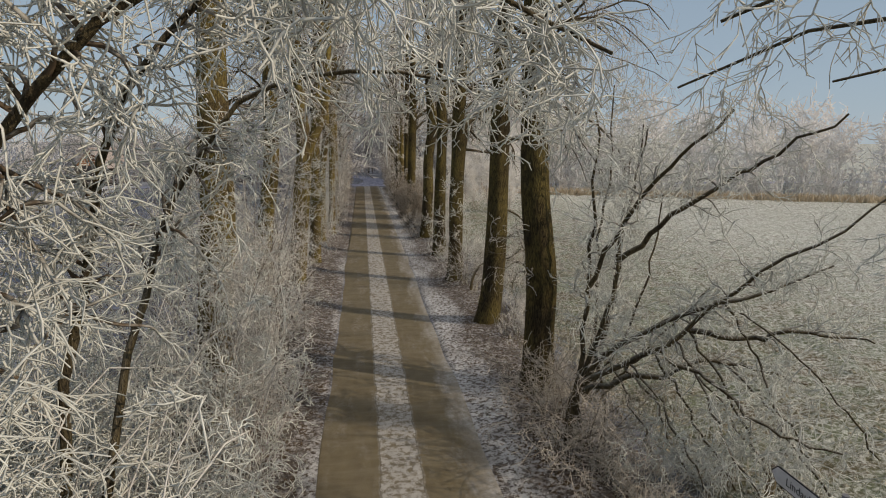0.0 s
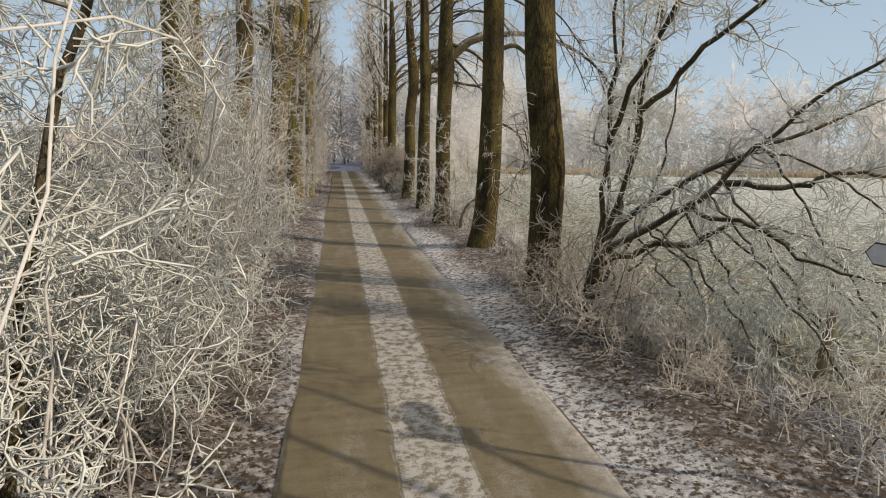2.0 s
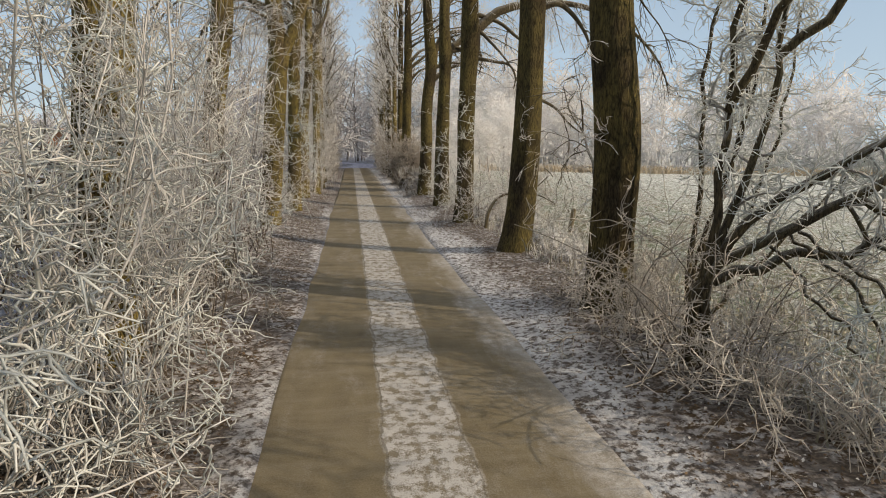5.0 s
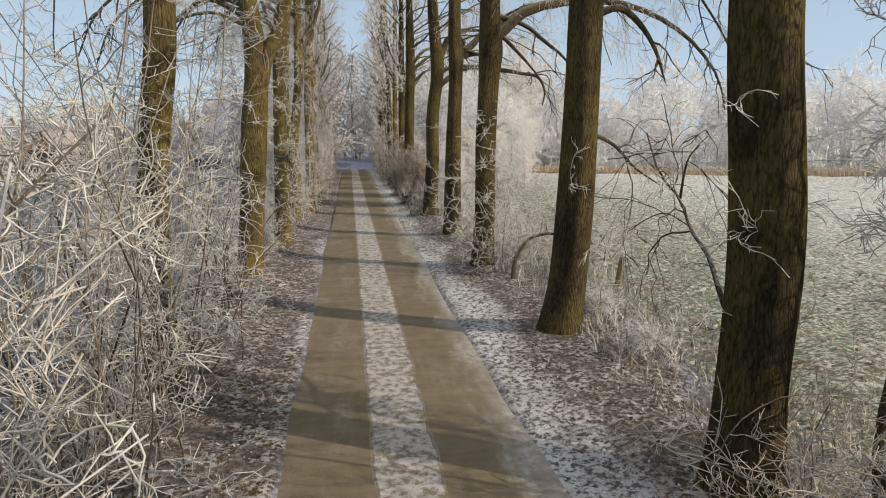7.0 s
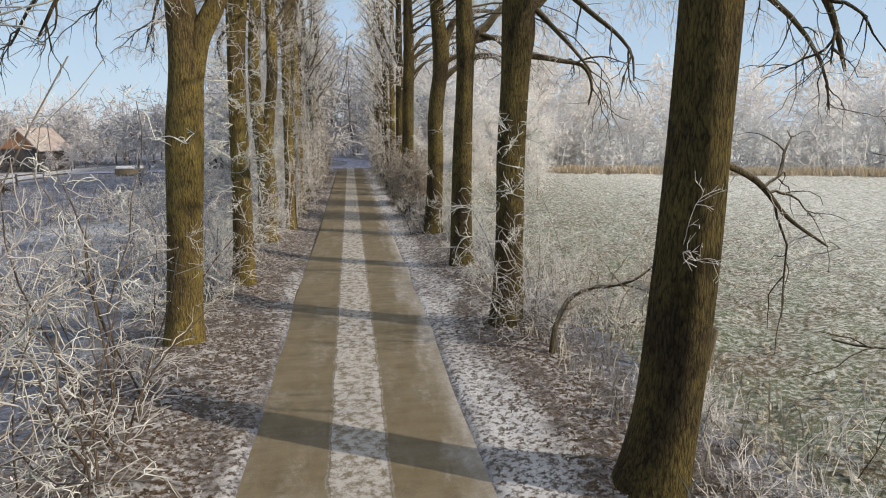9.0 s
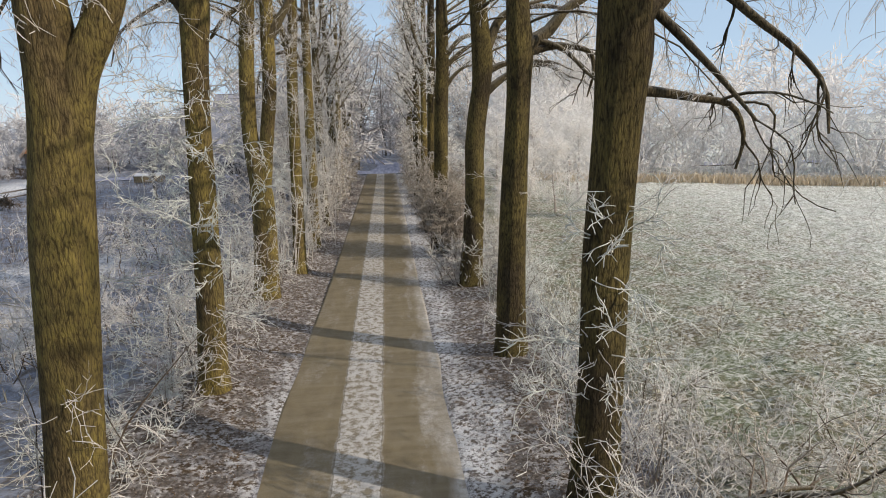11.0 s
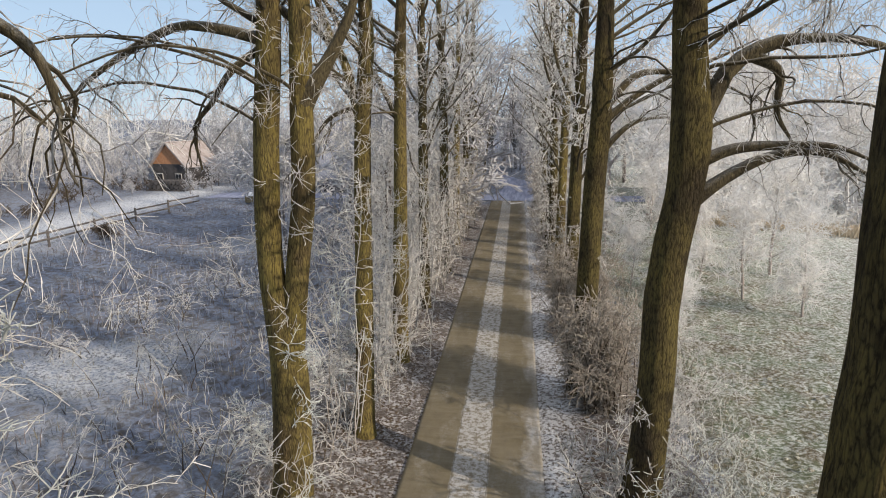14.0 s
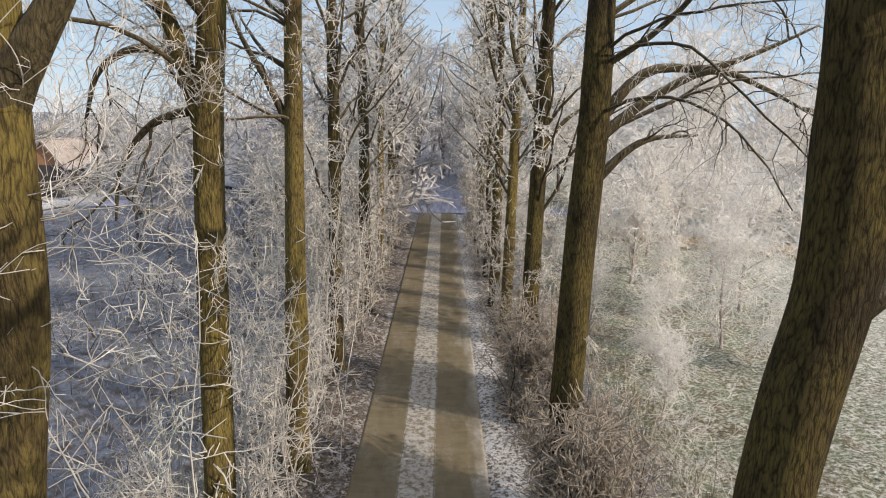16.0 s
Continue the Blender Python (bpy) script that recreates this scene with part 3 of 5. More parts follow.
def avenue_tree(stems, limbs, label, shoots=60, top=14.0, crown=1.0, ivy=0, side=1, twigs=CROWN_TWIG, clear=True, z0=7.6, upper=0.34, hang=0, fat=1.0, fan=()):
    """stems: lists of (x, y, z, radius); limbs: lists of (x, y, z) with a first radius in front."""
    x, y = stems[0][0][:2]
    tree = thing("linden_tree", label, "tree", "trees along the lane", at=(x, y, 0))
    org = np.array((x, y, 0.0))
    chunks, high = [], []
    tips, trunks = [], []
    for n, st in enumerate(stems):
        st = [np.array(s, float) for s in st]
        if st[-1][2] < top - 2:
            drift = np.array((rng.normal(0, 0.25), rng.normal(0, 0.25), 0, 0))
            last, prev = st[-1], st[-2]
            lean = (last - prev) / max(last[2] - prev[2], 0.1)
            for f in (0.35, 0.7, 1.0):
                h = top - last[2]
                w = last + np.array((lean[0] * h * f * 0.5, lean[1] * h * f * 0.5, h * f, 0)) + drift * f
                w[3] = max(0.03, last[3] * (1 - 0.88 * f))
                st.append(w)
        st = np.array(st)
        m = max(12, int((st[-1, 2] - st[0, 2]) / 0.17))
        c = spline(st, m)
        path, radii = c[:, :3] - org, np.maximum(c[:, 3] * 0.95, 0.02)
        if n == 0:
            path[0, 2] = -0.12
        v, q = bark_tube(path, radii, 32, 0.022, 0.38 if n == 0 else 0.0)
        trunks.append(under("trunk", mesh("trunk", v, q, SHADED_BROWN_BARK if side > 0 else BARK), tree, "ridged bark with an olive bloom"))
        tips.append((path, radii))
        if shoots:
            chunks += trunk_shoots(path, radii, 0.6 if n == 0 else path[0, 2] + 0.5, 8.5 if side < 0 else 4.0, int(shoots * 0.8), 1.0 if side > 0 else 1.5)
        if n == 0:
            for f in fan:
                side_shoots(tree, org, path, *f)
        if ivy:
            chunks += trunk_shoots(path, radii, 0.3, 9, ivy, 0.75, 1.0 if clear else 2.0)
    for lm in limbs:
        pts = spline(np.array(lm[1:], float), 16)[None] - org
        taper = np.linspace(1, 0, 16)
        rad = (min(0.014, 0.004 + lm[0] * 0.2) + lm[0] * (0.95 * taper**0.9 + (0.5 if lm[0] > 0.1 else 0.15) * taper**9))[None]
        v, q = bark_tube(pts[0], rad[0], 12, 0.05)
        under("limb", mesh("limb", v, q, LIMB_BARK), trunks[0])
        branches(pts, rad, trunks[0])
        limb_twigs(chunks, pts, rad, 0.5 * crown, -1.2, 0.9, fat * 0.55, True)
    # long outward limbs with hanging twigs
    for j in range(hang):
        path, radii = tips[j % len(tips)]
        i = int(np.searchsorted(path[:, 2], rng.uniform(6.4, 8.8)))
        a = rng.uniform(-1.1, 1.1)
        pts, rad = grow(path[i][None], np.array(((math.cos(a) * side, math.sin(a), 0.75),)), rng.uniform(3.0, 4.8), 0.03, 0.008, 12, 0.13, -1.4)
        v, q = bark_tube(pts[0], rad[0], 7, 0.05)
        under("limb", mesh("limb", v, q, LIMB_BARK), trunks[j % len(trunks)])
        limb_twigs(chunks, pts[:, 2:], rad[:, 2:], 0.9, -1.4, 1.1, fat * 0.65, True)
    # the limbs of the upper crown
    for (path, radii), trunk in zip(tips, trunks):
        count = int(13 * crown * (top - z0) / 7.4)
        for j in range(count):
            z = z0 + (top - z0 - 0.8) * (j + rng.uniform(0, 0.8)) / count
            i = int(np.searchsorted(path[:, 2], z))
            if i >= len(path) - 1:
                continue
            a = rng.uniform(0, 2 * np.pi)
            if math.cos(a) * side < 0.1 and z < 10 and clear:
                a = np.pi - a
            up = rng.uniform(0.3, 0.9) + 0.06 * (z - z0) if clear else rng.uniform(0.9, 1.9)
            ln = rng.uniform(2.2, 4.2) * (1 - 0.5 * (z - z0) / (top - z0))
            pts, rad = grow(path[i][None], np.array(((math.cos(a), math.sin(a), up),)), ln, min(radii[i] * 0.5, 0.055 if clear else 0.045), 0.012, 9, 0.12, 0.15)
            v, q = bark_tube(pts[0], rad[0], 7, 0.04)
            under("limb", mesh("limb", v, q, LIMB_BARK), trunk)
            if z < 9.6 or not clear:
                limb_twigs(chunks, pts, rad, upper, -0.5, 1.0, fat, True)
            else:
                limb_twigs(high, pts, rad, 1.0, -0.4, 1.2, 2.8, True)
    v, q, th = joined(cleared(chunks, org) if clear else chunks)
    under("crown", mesh("crown", v, q, twigs, th), tree, "bare twigs white with rime")
    if high:
        v, q, th = joined(high)
        under("upper_crown", mesh("upper_crown", v, q, HIGH_TWIG, th), tree, "dense high twigs white with rime")
    return tree


def straight(x, y, r, pts):
    """A stem from its foot and (x, z, radius) higher up, in one plane."""
    return [(x, y, 0.0, r)] + [(a, y, z, b) for a, z, b in pts]


LBL = "bare linden with ridged olive-brown trunk and rimed twigs"
# right of the lane
avenue_tree([straight(3.22, 12.3, 0.38, [(3.22, 1.0, 0.33), (3.25, 2.5, 0.33), (3.05, 4.4, 0.3), (2.95, 7.0, 0.26)])],
            [(0.024, (3.3, 12.45, 1.2), (3.11, 12.8, 2.09), (3.22, 13.1, 2.24), (3.38, 13.8, 2.5), (3.41, 14.1, 2.78), (3.31, 14.4, 3.05), (3.25, 14.7, 3.56)),
             (0.01, (3.41, 14.1, 2.79), (3.22, 13.7, 3.16), (3.04, 13.3, 3.33), (2.95, 13.0, 3.43)),
             (0.004, (3.38, 13.8, 2.5), (3.17, 14.0, 2.63), (3.06, 14.2, 2.54), (2.94, 14.4, 2.37))], LBL, 30, hang=8)
avenue_tree([straight(3.08, 17.3, 0.36, [(3.22, 0.9, 0.34), (3.32, 2.2, 0.33), (3.38, 4.0, 0.3), (3.4, 5.6, 0.29), (3.42, 7.8, 0.26)])],
            [(0.06, (3.45, 17.3, 5.4), (4.01, 17.3, 5.56), (4.33, 17.3, 5.34), (4.63, 17.3, 4.94), (4.85, 17.3, 4.4)),
             (0.03, (3.45, 17.2, 3.6), (3.95, 17.2, 3.36), (4.3, 17.2, 3.01), (4.79, 17.2, 2.69)),
             (0.026, (3.42, 17.3, 7.0), (4.83, 17.0, 6.09), (5.2, 16.8, 5.53), (5.57, 16.7, 4.92), (5.8, 16.6, 4.3)),
             (0.022, (3.42, 17.3, 7.2), (5.13, 16.8, 6.17), (5.57, 16.5, 5.41), (5.92, 16.3, 4.87), (6.11, 16.2, 4.21))], LBL, 14, hang=8)
avenue_tree([straight(2.95, 22.95, 0.31, [(3.0, 1.5, 0.28), (3.03, 3.6, 0.27), (3.1, 4.9, 0.27), (3.14, 5.6, 0.3), (3.13, 6.6, 0.26), (3.2, 8.5, 0.22)])],
            [(0.13, (3.15, 22.95, 5.85), (4.05, 23.04, 6.61), (4.96, 23.12, 6.85), (6.52, 23.21, 6.91), (8.01, 23.29, 6.46), (9.08, 23.38, 5.76), (9.79, 23.46, 4.88), (10.03, 23.55, 4.2)),
             (0.05, (3.15, 22.95, 5.2), (3.94, 23.0, 5.1), (4.45, 23.05, 4.98), (4.62, 23.1, 4.63), (4.58, 23.15, 4.3)),
             (0.05, (3.2, 22.95, 6.2), (3.71, 22.82, 5.68), (3.97, 22.7, 5.38), (4.16, 22.58, 5.12), (4.35, 22.45, 4.84)),
             (0.06, (3.2, 22.95, 6.5), (4.12, 22.95, 6.2), (4.49, 22.82, 5.87), (4.88, 22.7, 5.54), (5.13, 22.58, 5.19), (5.14, 22.45, 4.7))], LBL, 16, hang=8, fan=[(14, 1.0, 3.8, 3.0, 6.6, 0.4, 1.1)])
avenue_tree([straight(3.05, 28.3, 0.33, [(3.06, 2.0, 0.29), (3.1, 3.6, 0.265), (3.15, 4.8, 0.24), (3.18, 5.6, 0.24), (3.19, 6.2, 0.265), (3.15, 6.8, 0.23), (3.15, 8.5, 0.2)])],
            [(0.12, (3.2, 28.3, 6.2), (3.75, 28.3, 6.53), (4.05, 28.3, 6.89), (4.48, 28.3, 7.14), (4.89, 28.3, 7.48), (5.8, 28.2, 7.9)),
             (0.08, (3.2, 28.3, 6.1), (3.97, 28.3, 6.25), (4.59, 28.3, 6.07), (4.63, 28.3, 5.76), (4.52, 28.3, 5.3)),
             (0.06, (3.2, 28.3, 6.45), (4.06, 28.13, 6.11), (4.35, 27.97, 5.77), (4.62, 27.8, 5.48))], LBL, 6, hang=8)
avenue_tree([straight(2.95, 33.8, 0.36, [(3.06, 1.6, 0.31), (3.12, 2.9, 0.295), (3.12, 4.1, 0.28), (3.2, 5.0, 0.28), (3.32, 5.8, 0.275), (3.35, 6.6, 0.3), (3.28, 7.4, 0.26), (3.21, 8.2, 0.24)])],
            [(0.14, (3.3, 33.8, 6.5), (3.58, 33.8, 7.1), (3.83, 33.8, 7.57), (4.25, 33.8, 7.83), (5.17, 33.8, 7.91), (6.5, 33.9, 7.6)),
             (0.09, (3.3, 33.8, 6.1), (3.89, 33.8, 6.39), (4.61, 33.8, 6.46), (5.38, 33.8, 6.43), (5.9, 33.7, 6.2)),
             (0.11, (3.25, 33.8, 5.5), (3.99, 33.8, 6.07), (4.43, 33.8, 6.29), (5.15, 33.8, 6.36), (5.9, 33.8, 6.0)),
             (0.07, (4.1, 33.8, 7.7), (4.45, 33.8, 7.5), (4.5, 33.8, 6.9), (4.75, 33.8, 6.5))], LBL, 14, hang=5)
avenue_tree([straight(2.55, 39.0, 0.3, [(2.62, 3.5, 0.27), (2.65, 5.3, 0.26), (2.72, 7.1, 0.24), (2.72, 8.3, 0.22)])],
            [(0.09, (2.75, 39.0, 7.0), (3.52, 39.0, 7.8), (4.45, 39.0, 7.86), (5.26, 39.0, 8.16), (5.97, 39.0, 8.5)),
             (0.08, (2.72, 39.0, 6.7), (3.56, 39.0, 7.39), (4.54, 39.0, 7.82), (5.25, 39.0, 7.59), (6.08, 39.0, 7.19)),
             (0.08, (2.7, 39.0, 6.0), (3.53, 39.0, 6.76), (4.35, 39.0, 6.86))], LBL, 16, hang=8)
# left of the lane
avenue_tree([straight(-3.25, 11.0, 0.32, [(-3.2, 2.2, 0.31), (-3.05, 3.7, 0.31), (-2.95, 7.0, 0.25)])], [], LBL, 90, side=-1, hang=5, fan=[(26, 1.2, 6.0, 2.2, 6.0, 0.6, 1.6)])
avenue_tree([straight(-3.15, 15.9, 0.22, [(-3.0, 3.3, 0.2), (-2.8, 4.6, 0.2), (-2.7, 7.5, 0.16)])], [], LBL, 90, side=-1, hang=5, fan=[(26, 1.2, 5.8, 2.2, 6.4, 0.6, 1.6)])
avenue_tree([straight(-3.05, 23.0, 0.33, [(-2.88, 1.9, 0.31), (-2.7, 4.0, 0.32), (-2.6, 5.0, 0.29), (-2.68, 6.8, 0.22), (-2.76, 8.5, 0.2)]),
             [(-2.52, 23.0, 4.75, 0.2), (-2.34, 23.0, 5.45, 0.19), (-2.08, 23.0, 5.9, 0.17), (-1.8, 23.0, 6.8, 0.15), (-1.65, 23.0, 8.5, 0.13)]],
            [(0.06, (-2.7, 23.0, 6.3), (-3.6, 23.0, 6.7), (-4.3, 23.1, 6.3), (-4.9, 23.1, 5.4)),
             (0.05, (-2.7, 23.0, 6.6), (-3.7, 22.5, 7.1), (-4.8, 22.0, 6.8), (-5.6, 21.6, 6.0), (-5.9, 21.4, 5.2)),
             (0.045, (-2.7, 23.0, 7.0), (-3.8, 23.6, 7.5), (-5.2, 24.0, 7.0), (-6.2, 24.2, 6.2), (-6.6, 24.2, 5.3)),
             (0.04, (-2.7, 23.0, 6.1), (-3.4, 22.4, 6.3), (-4.2, 21.9, 5.9), (-4.6, 21.6, 5.1))], LBL + ", forked", 22, side=-1, hang=5)
avenue_tree([straight(-2.7, 27.3, 0.28, [(-2.6, 2.0, 0.245), (-2.55, 3.8, 0.23), (-2.51, 5.2, 0.215), (-2.46, 6.1, 0.225), (-2.42, 6.6, 0.25), (-2.35, 7.2, 0.21), (-2.26, 8.0, 0.17), (-2.2, 9.0, 0.15)])],
            [(0.09, (-2.42, 27.3, 6.7), (-3.08, 27.3, 7.2), (-3.55, 27.3, 7.46), (-4.03, 27.3, 7.61), (-4.9, 27.3, 7.3), (-5.6, 27.3, 6.4)),
             (0.07, (-2.42, 27.4, 6.75), (-3.22, 27.4, 7.26), (-3.85, 27.4, 7.31), (-4.14, 27.4, 6.84), (-4.37, 27.4, 6.1)),
             (0.06, (-2.45, 27.3, 6.5), (-2.68, 27.3, 6.85), (-2.86, 27.3, 7.4), (-2.98, 27.3, 8.3)),
             (0.05, (-2.35, 27.3, 7.0), (-1.9, 27.3, 7.4), (-1.5, 27.3, 7.2), (-1.4, 27.3, 6.9))], LBL, 90, side=-1, hang=5, fan=[(34, 0.9, 5.4, 2.4, 4.4, 0.7, 2.3), (20, 1.2, 5.6, 4.4, 6.9, 0.5, 1.3)])
avenue_tree([[(-2.88, 33.4, 0, 0.35), (-2.8, 33.4, 1.8, 0.33), (-2.8, 33.4, 3.1, 0.3), (-2.97, 33.4, 4.5, 0.21), (-2.92, 33.4, 6.33, 0.2), (-2.75, 33.4, 8.4, 0.18)],
             [(-2.7, 33.4, 3.2, 0.2), (-2.53, 33.4, 4.6, 0.19), (-2.39, 33.4, 5.59, 0.19), (-2.34, 33.4, 7.05, 0.18), (-2.3, 33.4, 8.4, 0.16)]],
            [(0.08, (-2.85, 33.4, 8.0), (-3.5, 33.4, 8.16), (-4.1, 33.4, 8.22), (-4.74, 33.4, 8.0), (-5.33, 33.4, 7.69), (-6.0, 33.4, 7.2), (-6.3, 33.4, 6.4)),
             (0.055, (-2.85, 33.5, 7.95), (-3.42, 33.4, 7.54), (-3.73, 33.4, 7.12), (-4.04, 33.4, 6.76), (-3.98, 33.4, 6.1)),
             (0.11, (-2.32, 33.4, 7.1), (-1.85, 33.4, 7.79), (-1.54, 33.4, 8.37), (-1.35, 33.4, 9.4))], LBL + ", with twin stems", 60, side=-1, hang=5, fan=[(6, 0.9, 3.2, 4.8, 6.7, 0.5, 1.0)])
avenue_tree([straight(-2.36, 36.4, 0.22, [(-2.26, 3.9, 0.19), (-2.22, 5.6, 0.18), (-2.16, 7.0, 0.17), (-2.05, 8.3, 0.15)]),
             [(-2.2, 36.4, 6.6, 0.1), (-2.36, 36.4, 7.4, 0.1), (-2.5, 36.4, 7.9, 0.09), (-2.75, 36.4, 8.4, 0.08)]],
            [(0.05, (-2.43, 36.4, 7.6), (-2.85, 36.4, 7.71), (-3.3, 36.4, 7.5), (-3.55, 36.4, 6.89)),
             (0.045, (-2.2, 36.4, 7.1), (-2.8, 36.4, 6.9), (-3.19, 36.4, 6.39), (-3.3, 36.4, 5.8))], LBL, 80, side=-1, hang=5, fan=[(8, 1.0, 5.0, 2.4, 4.8, 0.4, 1.0)])
avenue_tree([straight(-2.35, 40.5, 0.24, [(-2.25, 4.8, 0.19), (-2.2, 7.1, 0.17), (-2.15, 9.3, 0.15)])],
            [(0.07, (-2.22, 40.5, 6.7), (-2.68, 40.5, 7.64), (-3.05, 40.5, 8.29), (-3.4, 40.5, 9.2))], LBL, 80, side=-1, ivy=60, hang=5)
# the far trees of both rows, three patterns repeated
def far_tree(seed, r, side, top):
    global rng
    rng = np.random.default_rng(seed)
    return avenue_tree([straight(0.0, 0.0, r, [(0.04 * side, 4.0, r * 0.85), (0.1 * side, 8.0, r * 0.7)])],
                       [(0.07, (0, 0, 6.2), (0.7 * side, 0.1, 7.1), (1.6 * side, 0.2, 7.6)), (0.06, (0, 0, 7.2), (-0.6 * side, -0.2, 8.3), (-0.9 * side, -0.4, 9.8))],
                       LBL + ", overgrown foot", 50, top, 1.3, 40, side, twigs=HIGH_TWIG, clear=False, z0=4.4, upper=0.5, fat=1.7)


patterns = [far_tree(21, 0.24, 1, 17), far_tree(22, 0.2, -1, 16), far_tree(23, 0.22, 1, 18)]
spots = [(2.6, 43.7), (2.55, 48.2), (2.5, 51.8), (2.6, 56.3), (2.5, 60.0), (2.6, 64.4), (2.6, 67.9), (2.7, 72.0), (-2.4, 45.5), (-2.3, 51.0), (-2.4, 57.0), (-2.3, 62.0), (-2.4, 67.0), (-2.3, 71.8)]
for n, (x, y) in enumerate(spots):
    src = patterns[n % 3]
    m = pose(x, y, 0, 0, 0, rng.uniform(0, 360))
    if n < 3:
        src.matrix_basis = m
    else:
        copy_thing(src, m)
rng = np.random.default_rng(99)


# ---- bushes and shoots ----
def bush(x, y, w, l, h, stems, label, dens=6, wob=0.26, lean=(0, 0), material=FROST_TWIG, seed=0, droop=-0.5, fine=3, name="bush", category="bush", group="bushes along the lane", thick=0.014, splay=0.28, k2=5, k3=2, low=0.12, long=1.0, curl=0.06, tip=0.0055, per=4, stem=STEM_TWIG):
    """A many-stemmed shrub over a patch w by l metres, about h high: brown stems, crooked rimed twigs that fork."""
    global rng
    rng = np.random.default_rng(1000 + seed)
    top = thing(name, label, category, group, at=(x, y, 0))
    p = np.stack((rng.normal(0, w / 4, stems), rng.uniform(-l / 2, l / 2, stems), np.full(stems, -0.05)), -1)
    d = np.stack((rng.normal(lean[0], splay, stems), rng.normal(lean[1], splay, stems), np.ones(stems)), -1)
    s1 = grow(p, d, h * rng.uniform(0.55, 1.1, stems), thick * rng.uniform(0.7, 1.4, stems), 0.005, 10, wob * 0.5, 0.12, curl)
    s1 = cleared([s1], (x, y, 0))[0]
    for i in range(len(s1[0])):
        v, q, th = tubes(s1[0][i:i + 1], s1[1][i:i + 1], 5)
        under("stem", mesh("stem", v, q, stem, th), top)
    p, d, r = sprout(*s1, dens, low, 1.0, 35, 85)
    s2 = grow(p, d, rng.uniform(0.25, 1.0, len(p)) * long * min(1.0, h / 3), np.minimum(r * 0.8, 0.0075 + tip - 0.0055), tip, k2, wob, droop * 0.6, curl)
    p, d, r = sprout(*s2, per, 0.15, 1.0, 30, 70)
    s3 = grow(p, d, rng.uniform(0.12, 0.45, len(p)), 0.001 + tip, tip * 0.85, k3, wob * 1.1, droop * 0.6, curl)
    chunks = [s2, (s3[0], s3[1] * 1.2, 1) if y > 46 else s3]
    if fine:
        p, d, r = sprout(*s3, fine, 0.2, 1.0, 30, 65)
        s4 = grow(p, d, rng.uniform(0.05, 0.2, len(p)), tip * 0.85, tip * 0.65, 1, wob, 0)
        chunks.append(s4 if y < 9 else (s4[0], s4[1] * 1.2, 1))
    v, q, th = joined(cleared(chunks, (x, y, 0)))
    under("crown", mesh("crown", v, q, material, th), top)
    return top


TH = "tangled shrub thick with white rime on leafless twigs"
# the big thicket beside the start
for n, (x, y, h, st, ln) in enumerate([(-2.75, 3.9, 6.0, 30, 0.1), (-3.7, 5.0, 6.2, 30, 0.0), (-2.85, 6.3, 6.2, 40, 0.0), (-4.1, 7.4, 6.8, 28, 0.0), (-2.85, 8.6, 6.4, 26, 0.0), (-3.9, 10.2, 7.2, 22, 0.0), (-3.0, 11.6, 6.8, 20, 0.0), (-3.2, 13.9, 6.6, 18, 0.0), (-4.9, 4.2, 5.6, 24, 0.0), (-5.6, 9.5, 6.6, 20, 0.0), (-4.4, 13.0, 7.0, 17, 0.0), (-3.0, 16.4, 6.8, 22, 0.0), (-4.8, 15.8, 6.2, 18, 0.0), (-3.0, 18.4, 5.0, 16, 0.0)]):
    front = x > -4.5 and y < 12
    bush(x, y, 1.5, 2.2, h, st if y < 10 else int(st * 0.65), TH, 10 if front else 5, 0.46, (ln, 0), seed=n, droop=-0.5, fine=2 if y < 8 else 1, splay=0.34, thick=0.011, k2=9, k3=4, low=0.2 if y < 8 else 0.24, long=1.05 if front else 0.9, curl=0.2, stem=SHRUB_TWIG if y < 9 else STEM_TWIG, tip=0.0078 if y < 5.5 else 0.0068 if y < 8 else 0.0054, per=5, material=FROST_TWIG if y < 12 or x > -3.3 else SHRUB_TWIG if x > -4.5 else DARK_TWIG)
for n, (x, y) in enumerate([(-3.1, 4.8), (-3.3, 6.9), (-3.5, 8.8)]):
    bush(x, y, 1.3, 2.0, 6.2, 26, TH, 13, 0.46, stem=SHRUB_TWIG, seed=780 + n, droop=-0.4, fine=2, splay=0.3, thick=0.011, k2=7, k3=4, low=0.3, curl=0.28, tip=0.007)
# a wall of fine upright shoots along the thicket's lane side
for n, (x, y, h) in enumerate([(-2.35, 9.2, 5.6), (-2.4, 11.2, 6.2), (-2.6, 13.2, 6.6), (-2.9, 14.6, 6.4)]):
    bush(x, y, 0.7, 2.2, h, 26 if y < 10 else 19, "upright hedge shoots furred with dull white rime", 12, 0.2, seed=760 + n, droop=0.3, fine=1, splay=0.1, thick=0.007, k2=4, k3=2, low=0.3 if y < 10 else 0.15, long=0.6, tip=0.004, per=4, material=SHOOT_TWIG, stem=SHOOT_TWIG if y < 10 else STEM_TWIG, name="shoots")
# brown brambles under the thicket, added dark to stand in for its shaded inside
for n, (x, y) in enumerate([(-3.0, 7.4), (-3.3, 9.4), (-3.2, 11.2), (-3.3, 13.2), (-3.4, 15.2), (-2.5, 6.6), (-2.3, 8.4)]):
    bush(x, y, 1.3 if x < -2.8 else 0.6, 2.0, 1.5 if x < -2.8 else 0.9, 22 if x < -2.8 else 14, "low brown brambles with traces of rime", 7, 0.2, seed=700 + n, material=DARK_TWIG, fine=0, name="bramble", thick=0.007, curl=0.35, tip=0.005, category="bramble", group="brambles under the thicket")
